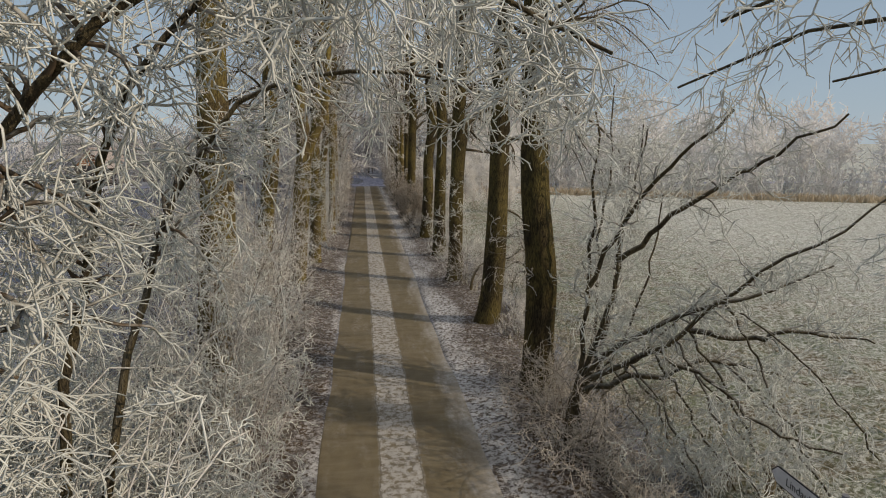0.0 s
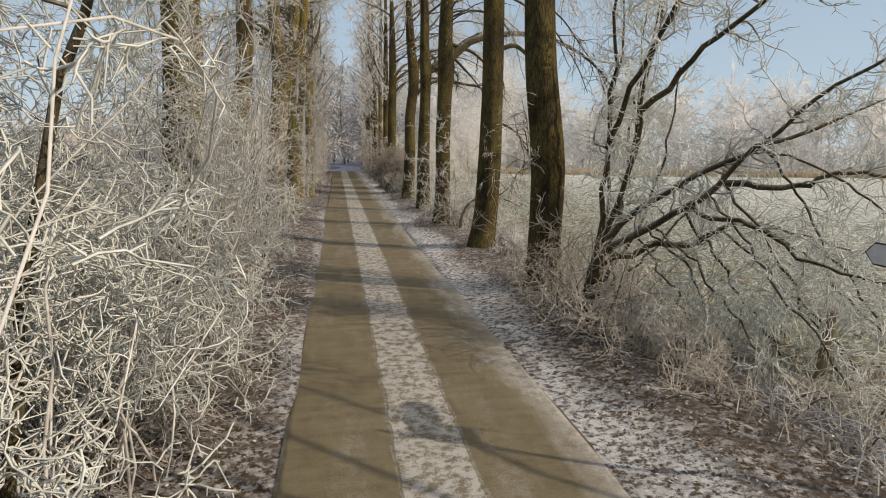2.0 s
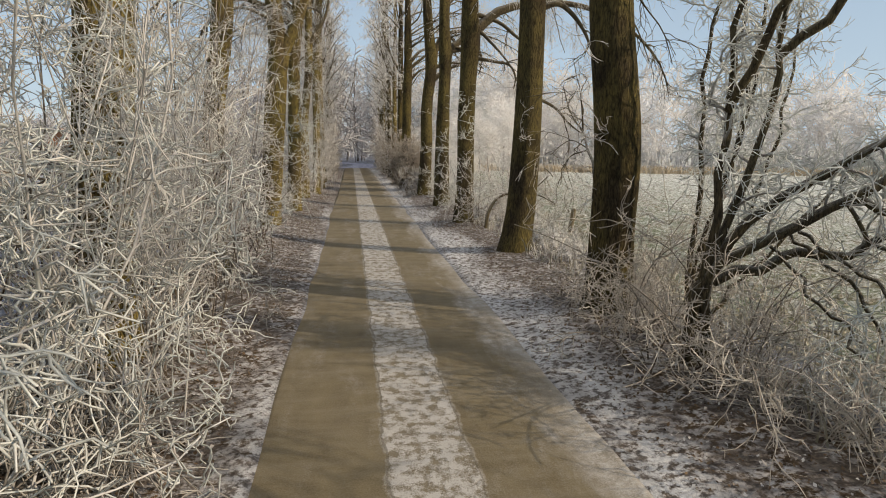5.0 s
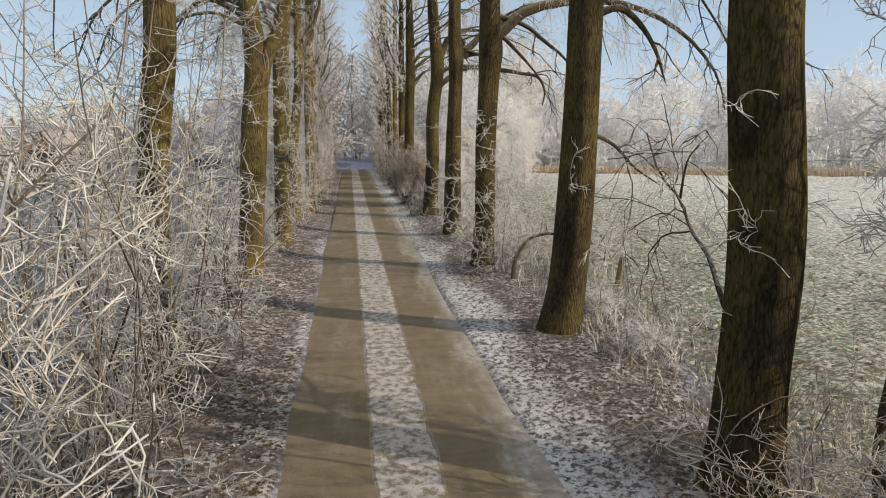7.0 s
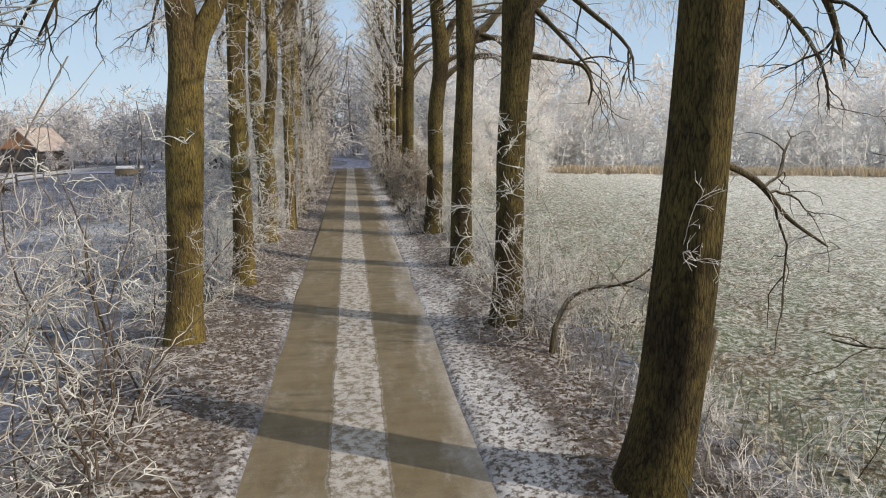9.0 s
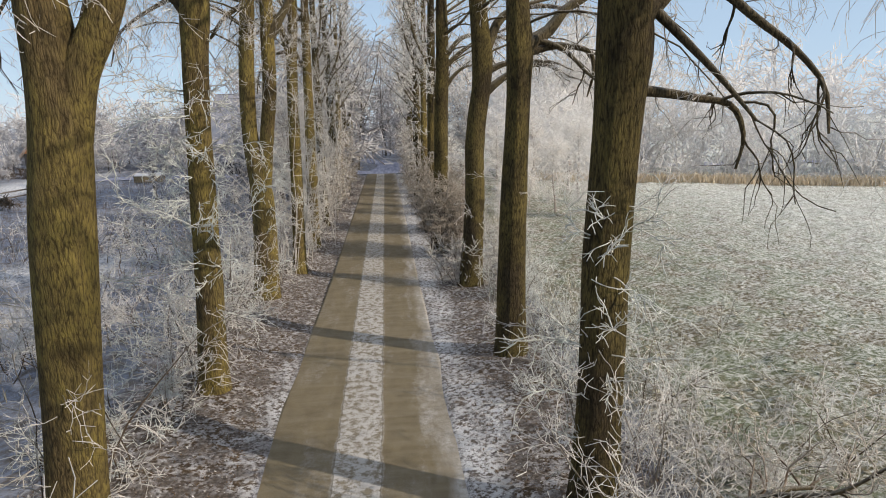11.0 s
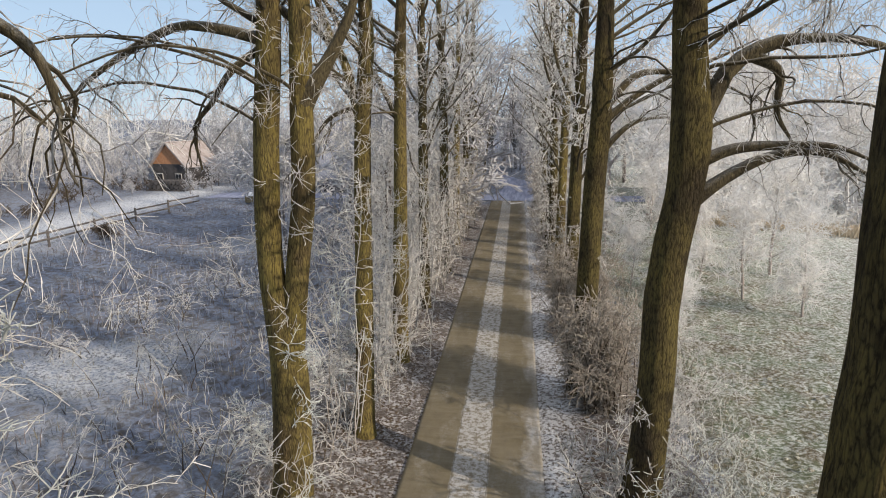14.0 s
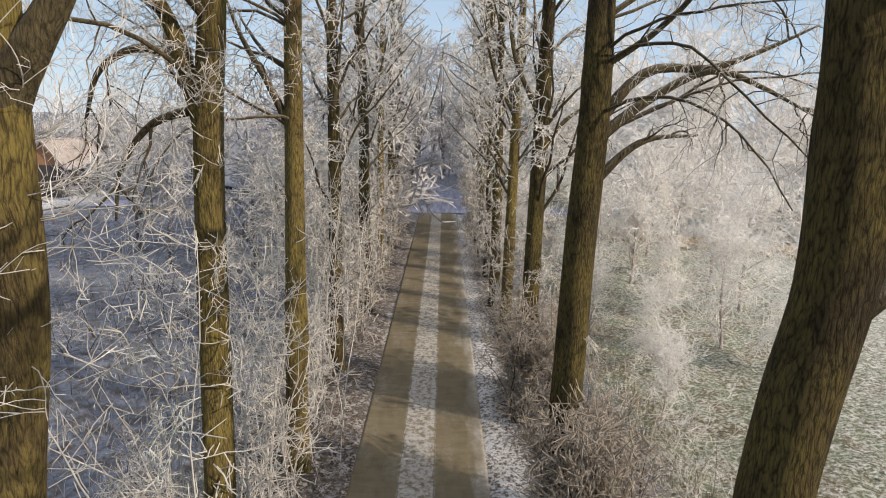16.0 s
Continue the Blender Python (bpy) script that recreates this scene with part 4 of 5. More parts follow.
# wide shrubs between and behind the left-hand row
for n, (x, y, h, white) in enumerate([(-4.1, 25.6, 1.1, 1), (-3.9, 29.8, 1.3, 1), (-5.2, 31.2, 1.2, 0), (-4.4, 35.6, 1.1, 1), (-4.6, 39.2, 1.3, 0), (-6.8, 24.6, 1.4, 0), (-7.2, 29.4, 1.3, 0)]):
    bush(x, y, 1.6, 2.0, h, 12, "wide-spreading shrub with long white-rimed branches", 7, 0.22, seed=400 + n, splay=0.8, fine=1, droop=0.3, material=FROST_TWIG if white else SHRUB_TWIG, tip=0.0048 if white else 0.004, k2=8, k3=4, long=1.7, low=0.25, per=5, curl=0.14)
# shoots round the feet of the left-hand trees
for n, y in enumerate(np.arange(16.2, 73, 2.5)):
    big, far = y > 35.5, y > 46
    bush(-2.85 + 0.25 * math.sin(n * 2.1) + (0.4 if big else -0.25), y, 1.1, 2.6, (6.4 if big else 3.6 if y < 24 else 2.7) + 0.9 * math.sin(n * 1.3), 22 if big else 5, "upright rime-covered shoots round the foot of lindens", 9, 0.2, seed=40 + n, fine=0 if big else 1, droop=0.1, splay=0.16, low=0.05, name="shoots", tip=0.013 if far else 0.008 if big else 0.0055, material=SHOOT_TWIG, stem=SHOOT_TWIG if big else STEM_TWIG)
# shrubs of the right-hand verge: place, width, height, stems, thin rime or thick
for n, (x, y, w, h, st, white) in enumerate([(2.9, 10.0, 1.0, 2.6, 15, 0), (3.1, 9.4, 0.9, 2.0, 13, 0), (3.2, 11.3, 1.0, 1.8, 14, 0), (3.6, 12.0, 1.2, 1.2, 14, 0), (3.3, 8.3, 1.2, 1.1, 12, 0), (3.6, 7.4, 1.3, 0.9, 10, 0), (4.4, 6.6, 1.6, 0.7, 6, 0), (4.0, 5.6, 1.4, 0.7, 8, 1), (4.2, 16.4, 1.4, 0.9, 14, 1), (4.4, 18.6, 1.2, 0.9, 10, 1), (3.1, 21.9, 0.5, 3.5, 9, 1), (3.9, 23.2, 1.3, 1.7, 16, 1), (5.2, 23.5, 1.6, 1.4, 14, 1), (6.6, 23.8, 0.7, 1.7, 7, 1), (4.0, 26.8, 1.4, 1.7, 18, 1), (4.2, 29.4, 1.5, 1.7, 20, 1), (3.9, 32.0, 1.3, 1.8, 16, 1), (4.3, 34.6, 1.5, 1.9, 18, 1), (4.2, 36.8, 1.4, 1.6, 16, 1), (5.2, 39.5, 1.6, 2.2, 16, 1), (4.9, 25.4, 0.5, 2.6, 5, 1), (7.9, 28.6, 0.4, 2.0, 3, 1)]):
    bush(x, y, w, w * 1.4, h, st, "low shrub white with rime among dead leaves" if white else "brown-stemmed shrub with thin rime at the linden's foot", 6, 0.2, (0.1, 0), seed=80 + n, material=(FROST_TWIG if 25 < y < 36 else SHRUB_TWIG) if white else TAN_TWIG, fine=2, thick=0.008, tip=0.004, splay=0.45 if h < 2 else 0.2, droop=0.0, per=4, k2=7, k3=3, curl=0.15)
for n, (y, l, h, st) in enumerate([(34.0, 0.7, 1.8, 12), (38.0, 0.7, 3.0, 44), (38.8, 0.7, 2.8, 50), (42.9, 0.8, 3.4, 46), (43.9, 0.8, 3.0, 46), (48.4, 1.0, 5.0, 18), (50.0, 1.0, 2.0, 4), (52.0, 1.0, 5.2, 16), (54.1, 1.2, 2.2, 5), (56.4, 1.0, 5.2, 16), (58.2, 1.2, 2.4, 5), (60.2, 1.0, 5.2, 16), (62.3, 1.2, 2.6, 5), (64.6, 1.0, 5.2, 16), (66.4, 1.2, 4.6, 9), (68.2, 1.0, 5.4, 16), (70.2, 1.4, 4.8, 10), (72.2, 1.0, 5.4, 16)]):
    bush(2.75 + 0.15 * math.sin(n * 1.7), y, 0.9, l, h, st, "upright rime-covered shoots round the foot of lindens", 16 if st > 40 else 10, 0.2, seed=120 + n, fine=0, droop=0.1, splay=0.09 if st > 40 else 0.14, low=0.04, long=0.4 if st > 40 else 0.8, name="shoots", tip=0.013 if y > 46 else 0.0085, material=TAN_TWIG if st > 40 else SHOOT_TWIG, stem=SHOOT_TWIG if y > 46 else STEM_TWIG)


def arching_shrub(name, label, x, y, boughs, seed, twigs, dens, droop, reach, skip=4, fat=1.0):
    """A shrub of long boughs, each a list of points with its first radius in front."""
    global rng
    rng = np.random.default_rng(seed)
    org = np.array((x, y, 0.0))
    shrub = thing(name, label, "shrub", at=(x, y, 0))
    chunks = []
    for b in boughs:
        pts = spline(np.array(b[1:], float), 18)[None] - org
        pts[0, 1:-1] += rng.normal(0, 0.03, (16, 3))
        rad = np.linspace(b[0], 0.014, 18)[None]
        v, q = bark_tube(pts[0], rad[0], 8, 0.05)
        under("bough", mesh("bough", v, q, LIMB_BARK), shrub)
        limb_twigs(chunks, pts[:, skip:], rad[:, skip:], dens, droop, reach, fat)
    v, q, th = joined(cleared(chunks, org))
    under("crown", mesh("crown", v, q, twigs, th), shrub)


FIELD_BOUGHS = [
    (0.085, (2.7, 8.8, -0.05), (2.75, 8.8, 1.4), (3.29, 8.6, 1.76), (3.76, 8.4, 2.12), (4.19, 8.2, 2.44), (4.35, 8.0, 2.82), (4.75, 7.8, 3.05), (5.9, 7.6, 3.5)),
    (0.06, (2.8, 8.8, 1.3), (3.51, 8.7, 1.61), (4.09, 8.6, 1.58), (4.36, 8.5, 1.79), (5.0, 8.4, 1.82), (5.42, 8.3, 1.73), (6.2, 8.2, 1.5)),
    (0.055, (2.75, 8.85, 0.0), (2.85, 8.8, 1.57), (3.25, 8.8, 2.88), (3.33, 8.8, 3.63), (3.42, 8.8, 4.12), (3.6, 8.7, 5.4)),
    (0.055, (2.65, 8.85, 0.0), (2.78, 8.8, 1.64), (2.83, 8.8, 2.88), (2.91, 8.8, 3.75), (2.88, 8.8, 4.11), (2.8, 8.7, 5.6)),
    (0.065, (2.8, 8.75, 0.0), (2.88, 8.8, 1.6), (3.68, 8.43, 2.45), (4.6, 8.05, 2.89), (5.02, 7.68, 3.5), (5.55, 7.3, 3.9), (6.2, 7.0, 4.6)),
    (0.05, (4.19, 8.2, 2.44), (4.7, 7.9, 2.4), (5.4, 7.5, 2.6), (6.3, 7.2, 2.5)),
    (0.05, (3.3, 8.8, 3.4), (3.9, 8.2, 4.2), (4.5, 7.4, 4.9), (5.0, 6.6, 5.5)),
    (0.045, (2.83, 8.8, 2.9), (2.9, 7.9, 4.0), (3.1, 7.0, 4.9), (3.2, 6.0, 5.5)),
    (0.04, (3.76, 8.4, 2.1), (4.1, 7.5, 2.0), (4.5, 6.8, 1.6), (5.1, 6.2, 1.5)),
    (0.022, (3.76, 8.4, 2.1), (3.95, 8.1, 1.7), (4.15, 7.8, 1.15), (4.4, 7.5, 0.7), (4.6, 7.3, 0.3)),
    (0.022, (4.19, 8.2, 2.44), (4.45, 7.8, 1.9), (4.6, 7.4, 1.3), (4.85, 7.0, 0.8), (5.0, 6.7, 0.4)),
    (0.02, (4.6, 8.05, 2.89), (4.8, 7.6, 2.3), (4.95, 7.1, 1.6), (5.2, 6.7, 1.0)),
    (0.02, (3.4, 8.6, 1.8), (3.7, 8.2, 1.4), (3.8, 7.8, 0.9), (4.0, 7.5, 0.45)),
    (0.02, (3.5, 8.6, 1.8), (3.7, 8.0, 1.5), (3.75, 7.4, 1.1), (3.9, 6.9, 0.6)),
    (0.02, (4.0, 8.3, 2.3), (4.1, 7.7, 1.9), (4.05, 7.0, 1.4), (4.2, 6.4, 0.85), (4.3, 6.0, 0.45)),
    (0.018, (4.4, 8.5, 1.78), (4.6, 7.8, 1.4), (4.7, 7.2, 0.95), (4.9, 6.8, 0.55)),
    (0.018, (4.9, 8.4, 1.82), (5.1, 7.6, 1.5), (5.2, 7.0, 1.05), (5.3, 6.4, 0.65)),
    (0.018, (3.3, 8.7, 1.65), (3.4, 8.1, 1.25), (3.45, 7.6, 0.85), (3.6, 7.2, 0.45)),
    (0.016, (4.6, 8.0, 2.88), (4.9, 7.2, 2.6), (5.3, 6.6, 2.0), (5.6, 6.2, 1.4)),
]
FIELD_BOUGHS = [(b[0], *(((x + 0.78) * 1.13 - 0.78, (y - 0.97) * 1.13 + 0.97, (z - 2.92) * 1.13 + 2.92) for x, y, z in b[1:])) for b in FIELD_BOUGHS]
arching_shrub("spreading_shrub", "wide shrub with long dark boughs and rimed twigs", 3.2, 9.8, FIELD_BOUGHS, 501, FROST_TWIG, 1.5, -0.35, 0.8, 4, 1.2)
UPRIGHT_BOUGHS = [
    (0.045, (4.1, 11.7, -0.1), (4.3, 11.9, 1.6), (4.4, 12.1, 3.4), (4.6, 12.2, 5.0), (4.6, 12.2, 6.6)),
    (0.04, (4.1, 11.7, -0.1), (4.7, 12.0, 1.8), (4.9, 12.2, 3.6), (5.2, 12.4, 5.6)),
    (0.04, (4.0, 11.7, -0.1), (4.4, 11.5, 2.0), (4.6, 11.3, 3.8), (4.8, 11.2, 5.8)),
    (0.035, (4.1, 11.7, -0.1), (4.9, 11.7, 1.5), (5.4, 11.8, 2.8), (5.7, 12.0, 4.4)),
    (0.03, (4.0, 11.6, -0.1), (4.1, 11.3, 1.4), (4.3, 11.0, 2.6), (4.3, 10.8, 4.0)),
    (0.03, (4.2, 11.7, -0.1), (5.2, 11.4, 1.2), (5.8, 11.2, 2.0), (6.3, 11.0, 2.6)),
]
arching_shrub("upright_shrub", "upright shrub with dark stems and white forking twigs", 4.1, 11.7, UPRIGHT_BOUGHS, 504, FROST_TWIG, 1.7, -0.2, 0.7, 3, 1.1)
LANE_BOUGHS = [
    (0.07, (-3.4, 4.4, -0.05), (-3.2, 4.3, 3.5), (-2.6, 4.1, 5.6), (-1.7, 4.0, 6.4), (-0.7, 4.1, 6.6), (0.3, 4.2, 6.5), (1.3, 4.4, 6.1)),
    (0.06, (-3.5, 4.6, -0.05), (-3.6, 4.4, 4.0), (-3.3, 4.0, 6.0), (-2.6, 3.5, 6.8), (-1.9, 3.2, 6.6)),
    (0.06, (-3.6, 4.2, -0.05), (-4.0, 3.8, 3.5), (-4.2, 3.4, 5.5), (-3.6, 3.0, 6.4), (-2.9, 2.8, 6.2)),
    (0.06, (-3.5, 4.5, -0.05), (-4.2, 4.6, 4.0), (-4.8, 4.8, 6.0), (-5.6, 5.0, 6.6)),
    (0.06, (-3.2, 5.0, -0.05), (-2.9, 5.3, 4.0), (-2.3, 5.5, 6.0), (-1.5, 5.6, 6.8), (-0.6, 5.6, 6.9), (0.4, 5.6, 6.7), (1.2, 5.6, 6.3)),
    (0.06, (-3.2, 5.2, -0.05), (-2.9, 6.0, 3.0), (-2.5, 6.8, 4.9), (-1.8, 7.0, 5.9), (-0.6, 7.0, 6.2), (0.6, 7.0, 6.1), (1.6, 7.0, 5.7)),
    (0.05, (-3.4, 4.4, 1.5), (-3.0, 3.7, 2.8), (-2.8, 3.2, 3.8), (-2.9, 2.9, 4.8)),
    (0.05, (-3.6, 4.2, 1.0), (-3.9, 3.6, 2.2), (-4.0, 3.1, 3.2), (-3.8, 2.8, 4.4)),
]
arching_shrub("overhanging_shrub", "tall shrub arching over the lane, white with rime", -3.4, 4.4, LANE_BOUGHS, 502, FROST_TWIG, 3.0, -0.7, 0.85, 5, 1.7)
EDGE_BOUGHS = [
    (0.07, (6.4, 0.8, -0.05), (6.3, 1.2, 3.0), (5.8, 2.4, 5.6), (4.8, 3.6, 6.7), (3.6, 4.6, 6.9), (2.6, 5.2, 6.5)),
    (0.07, (6.5, 0.8, -0.05), (6.4, 1.4, 3.2), (6.0, 3.0, 5.8), (5.2, 4.8, 6.6), (4.2, 6.2, 6.6), (3.2, 7.0, 6.1)),
    (0.06, (6.4, 0.7, -0.05), (6.2, 1.0, 3.0), (5.4, 2.2, 5.6), (4.2, 3.0, 6.8), (3.0, 3.4, 6.9), (2.0, 3.6, 6.6)),
    (0.06, (6.6, 0.9, -0.05), (6.8, 1.8, 3.2), (6.7, 3.6, 5.4), (6.1, 5.4, 6.4), (5.2, 7.0, 6.2)),
    # low bough out of view, added only to shade the lane
    (0.05, (6.5, 0.9, 0.5), (6.8, 2.4, 2.8), (6.4, 4.0, 3.9), (5.7, 5.0, 4.3), (5.3, 5.6, 4.2)),
]
arching_shrub("overhanging_shrub", "tall shrub with hanging rimed twigs beside the sign", 6.4, 0.8, EDGE_BOUGHS, 503, FROST_TWIG, 1.1, -0.9, 0.9, 7, 1.3)

# ---- woods, hedges and distance ----
def rimed_tree(seed, h, spread, limbs, thick, per=7, mat=FAR_TWIG, trunk=0.12, fine=4):
    """A lighter tree for the background: trunk, limbs and a cloud of rimed twigs."""
    global rng
    rng = np.random.default_rng(seed)
    tree = thing("rimed_tree", "distant leafless tree white with hoarfrost", "tree", "woods beyond the field")
    m = 10
    path = np.zeros((1, m, 3))
    path[0, :, 2] = np.linspace(-0.1, h * 0.85, m)
    path[0, 1:, :2] = np.cumsum(rng.normal(0, h * 0.008, (m - 1, 2)), axis=0)
    rad = np.linspace(trunk, 0.03, m)[None]
    v, q, th = tubes(path, rad, 7)
    under("trunk", mesh("trunk", v, q, mat, th), tree)
    p, d, r = sprout(path, rad, limbs, 0.15, 1.0, 30, 75)
    d[:, 2] = np.abs(d[:, 2]) + 0.2
    s1 = grow(p, d, rng.uniform(0.5, 1.1, len(p)) * spread, r * 0.6, thick * 1.2, 6, 0.16, 0.2)
    p, d, r = sprout(*s1, per, 0.15, 1.0, 30, 80)
    s2 = grow(p, d, rng.uniform(0.2, 0.55, len(p)) * spread, np.minimum(r * 0.7, thick * 1.6), thick, 3, 0.22, -0.1)
    p, d, r = sprout(*s2, fine, 0.15, 1.0, 30, 80)
    s3 = grow(p, d, rng.uniform(0.1, 0.28, len(p)) * spread, thick, thick * 0.7, 1, 0.25, -0.2)
    v, q, th = joined([(*s1, 4), (s2[0], s2[1] * 1.25, 1), (s3[0], s3[1] * 1.2, 1)])
    under("crown", mesh("crown", v, q, mat, th), tree)
    return tree


def plant(pattern, x, y, s=1.0):
    z = float(height(np.array(x), np.array(y)))
    copy = copy_thing(pattern, pose(x, y, z - 0.05, 0, 0, rng.uniform(0, 360)))
    copy.scale = (s, s, s * rng.uniform(0.9, 1.12))
    return copy


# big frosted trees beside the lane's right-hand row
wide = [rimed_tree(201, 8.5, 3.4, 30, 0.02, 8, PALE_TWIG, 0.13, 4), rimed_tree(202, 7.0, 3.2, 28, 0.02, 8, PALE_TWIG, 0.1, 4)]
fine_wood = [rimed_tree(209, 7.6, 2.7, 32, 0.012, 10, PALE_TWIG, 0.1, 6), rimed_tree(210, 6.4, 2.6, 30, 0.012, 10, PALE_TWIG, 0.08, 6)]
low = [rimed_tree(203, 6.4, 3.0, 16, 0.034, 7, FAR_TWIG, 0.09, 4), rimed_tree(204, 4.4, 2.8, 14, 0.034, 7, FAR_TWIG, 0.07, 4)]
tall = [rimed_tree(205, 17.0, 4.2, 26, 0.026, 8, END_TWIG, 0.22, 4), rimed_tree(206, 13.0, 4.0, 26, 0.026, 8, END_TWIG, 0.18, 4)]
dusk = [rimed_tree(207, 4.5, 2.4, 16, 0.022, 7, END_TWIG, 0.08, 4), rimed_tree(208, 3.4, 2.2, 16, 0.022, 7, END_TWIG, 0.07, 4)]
dull = [rimed_tree(211, 6.6, 2.6, 28, 0.0085, 9, SHOOT_TWIG, 0.08, 5), rimed_tree(212, 5.6, 2.4, 28, 0.0085, 9, SHOOT_TWIG, 0.07, 5)]
rng = np.random.default_rng(77)
for n, (x, y, s) in enumerate([(16.5, 70.0, 1.25), (22.0, 66.0, 1.1), (5.6, 42.5, 0.34), (6.6, 46.0, 0.42), (5.6, 49.5, 0.36), (8.8, 51.0, 0.5), (5.6, 57.5, 0.4), (5.4, 62.5, 0.45), (-4.2, 47.5, 1.1), (-4.2, 53.0, 1.2), (-4.0, 59.0, 1.3), (-4.0, 65.0, 1.4), (-4.0, 71.0, 1.45), (-12.5, 58.0, 0.9), (-8.6, 58.5, 1.0), (-16.0, 62.0, 1.0), (-6.8, 60.0, 1.35), (-8.5, 70.0, 1.3), (9.5, 48.0, 0.6), (5.8, 54.0, 0.34), (9.0, 56.0, 0.6), (8.6, 60.5, 0.6), (11.5, 61.5, 0.75), (5.4, 66.5, 0.5), (12.5, 56.0, 0.75), (14.0, 64.0, 0.95), (18.0, 73.0, 1.5), (24.0, 71.0, 1.5), (21.0, 79.0, 1.6), (14.0, 82.0, 1.4), (10.0, 88.0, 1.7), (15.0, 92.0, 1.8), (20.0, 96.0, 1.9)]):
    plant((dull if x < 0 and y < 56 else dusk if x < 0 else fine_wood if y < 52 else wide)[n % 2], x, y, s * (0.85 if x < 0 and y < 56 else 1.5 if x < 0 else 1.0))
fine_wood[0].matrix_basis = pose(12.0, 52.0, 0) @ Matrix.Scale(0.75, 4)
dull[0].matrix_basis = pose(-4.6, 51.0, 0) @ Matrix.Scale(0.9, 4)
dull[1].matrix_basis = pose(-6.0, 56.0, 0)
fine_wood[1].matrix_basis = pose(10.8, 46.0, 0) @ Matrix.Scale(0.6, 4)
wide[0].matrix_basis = pose(9.8, 67.5, 0) @ Matrix.Scale(0.7, 4)
wide[1].matrix_basis = pose(13.5, 67.0, 0) @ Matrix.Scale(0.9, 4)
# the belt of bushes behind the field
low[0].matrix_basis = pose(15.5, 66.5, 0)
low[1].matrix_basis = pose(18.5, 65.0, 0)
for n in range(38):
    f = n / 37
    plant(low[n % 2], 12 + 56 * f + rng.normal(0, 1), 69.5 - 25 * f + rng.normal(0, 1.2) + 5 * (n % 3), rng.uniform(0.95, 1.35) + 0.15 * (n % 3))
# hedges and gardens to the left
for n in range(28):
    f = n / 27
    x, y = -8 - 58 * f + rng.normal(0, 1), 85 - 20 * f + rng.normal(0, 2.5) + 5 * (n % 2)
    if -46 < x < -18:
        y = 92 + 4 * (n % 3)
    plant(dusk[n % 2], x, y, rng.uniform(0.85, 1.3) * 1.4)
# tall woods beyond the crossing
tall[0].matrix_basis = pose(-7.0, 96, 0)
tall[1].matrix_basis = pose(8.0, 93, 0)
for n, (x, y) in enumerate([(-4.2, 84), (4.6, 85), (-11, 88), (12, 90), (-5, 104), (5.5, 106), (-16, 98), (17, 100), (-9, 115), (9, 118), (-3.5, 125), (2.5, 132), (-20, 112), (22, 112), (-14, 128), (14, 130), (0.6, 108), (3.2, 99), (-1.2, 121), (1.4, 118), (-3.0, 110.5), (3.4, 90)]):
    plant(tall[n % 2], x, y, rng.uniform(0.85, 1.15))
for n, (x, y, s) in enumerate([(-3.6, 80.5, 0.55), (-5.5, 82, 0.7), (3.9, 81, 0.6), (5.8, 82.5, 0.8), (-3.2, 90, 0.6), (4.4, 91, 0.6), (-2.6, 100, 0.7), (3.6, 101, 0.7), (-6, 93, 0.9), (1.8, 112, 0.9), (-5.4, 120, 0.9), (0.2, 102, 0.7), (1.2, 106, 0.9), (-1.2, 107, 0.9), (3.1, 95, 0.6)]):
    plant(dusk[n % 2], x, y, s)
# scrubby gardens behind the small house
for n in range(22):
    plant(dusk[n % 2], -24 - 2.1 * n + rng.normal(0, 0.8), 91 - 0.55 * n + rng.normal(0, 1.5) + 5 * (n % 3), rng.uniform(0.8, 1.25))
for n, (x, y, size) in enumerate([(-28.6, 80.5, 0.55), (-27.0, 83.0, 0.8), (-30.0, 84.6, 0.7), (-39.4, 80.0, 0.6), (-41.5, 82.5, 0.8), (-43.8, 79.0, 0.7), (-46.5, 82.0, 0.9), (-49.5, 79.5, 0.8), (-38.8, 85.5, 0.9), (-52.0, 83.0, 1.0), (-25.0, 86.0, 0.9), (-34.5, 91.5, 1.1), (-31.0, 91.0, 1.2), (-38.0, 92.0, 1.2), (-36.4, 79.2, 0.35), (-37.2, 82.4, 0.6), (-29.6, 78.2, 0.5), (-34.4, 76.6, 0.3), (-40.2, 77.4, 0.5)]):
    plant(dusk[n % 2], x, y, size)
dusk[0].matrix_basis = pose(-8.5, 82.5, 0)
dusk[1].matrix_basis = pose(8.8, 84, 0)
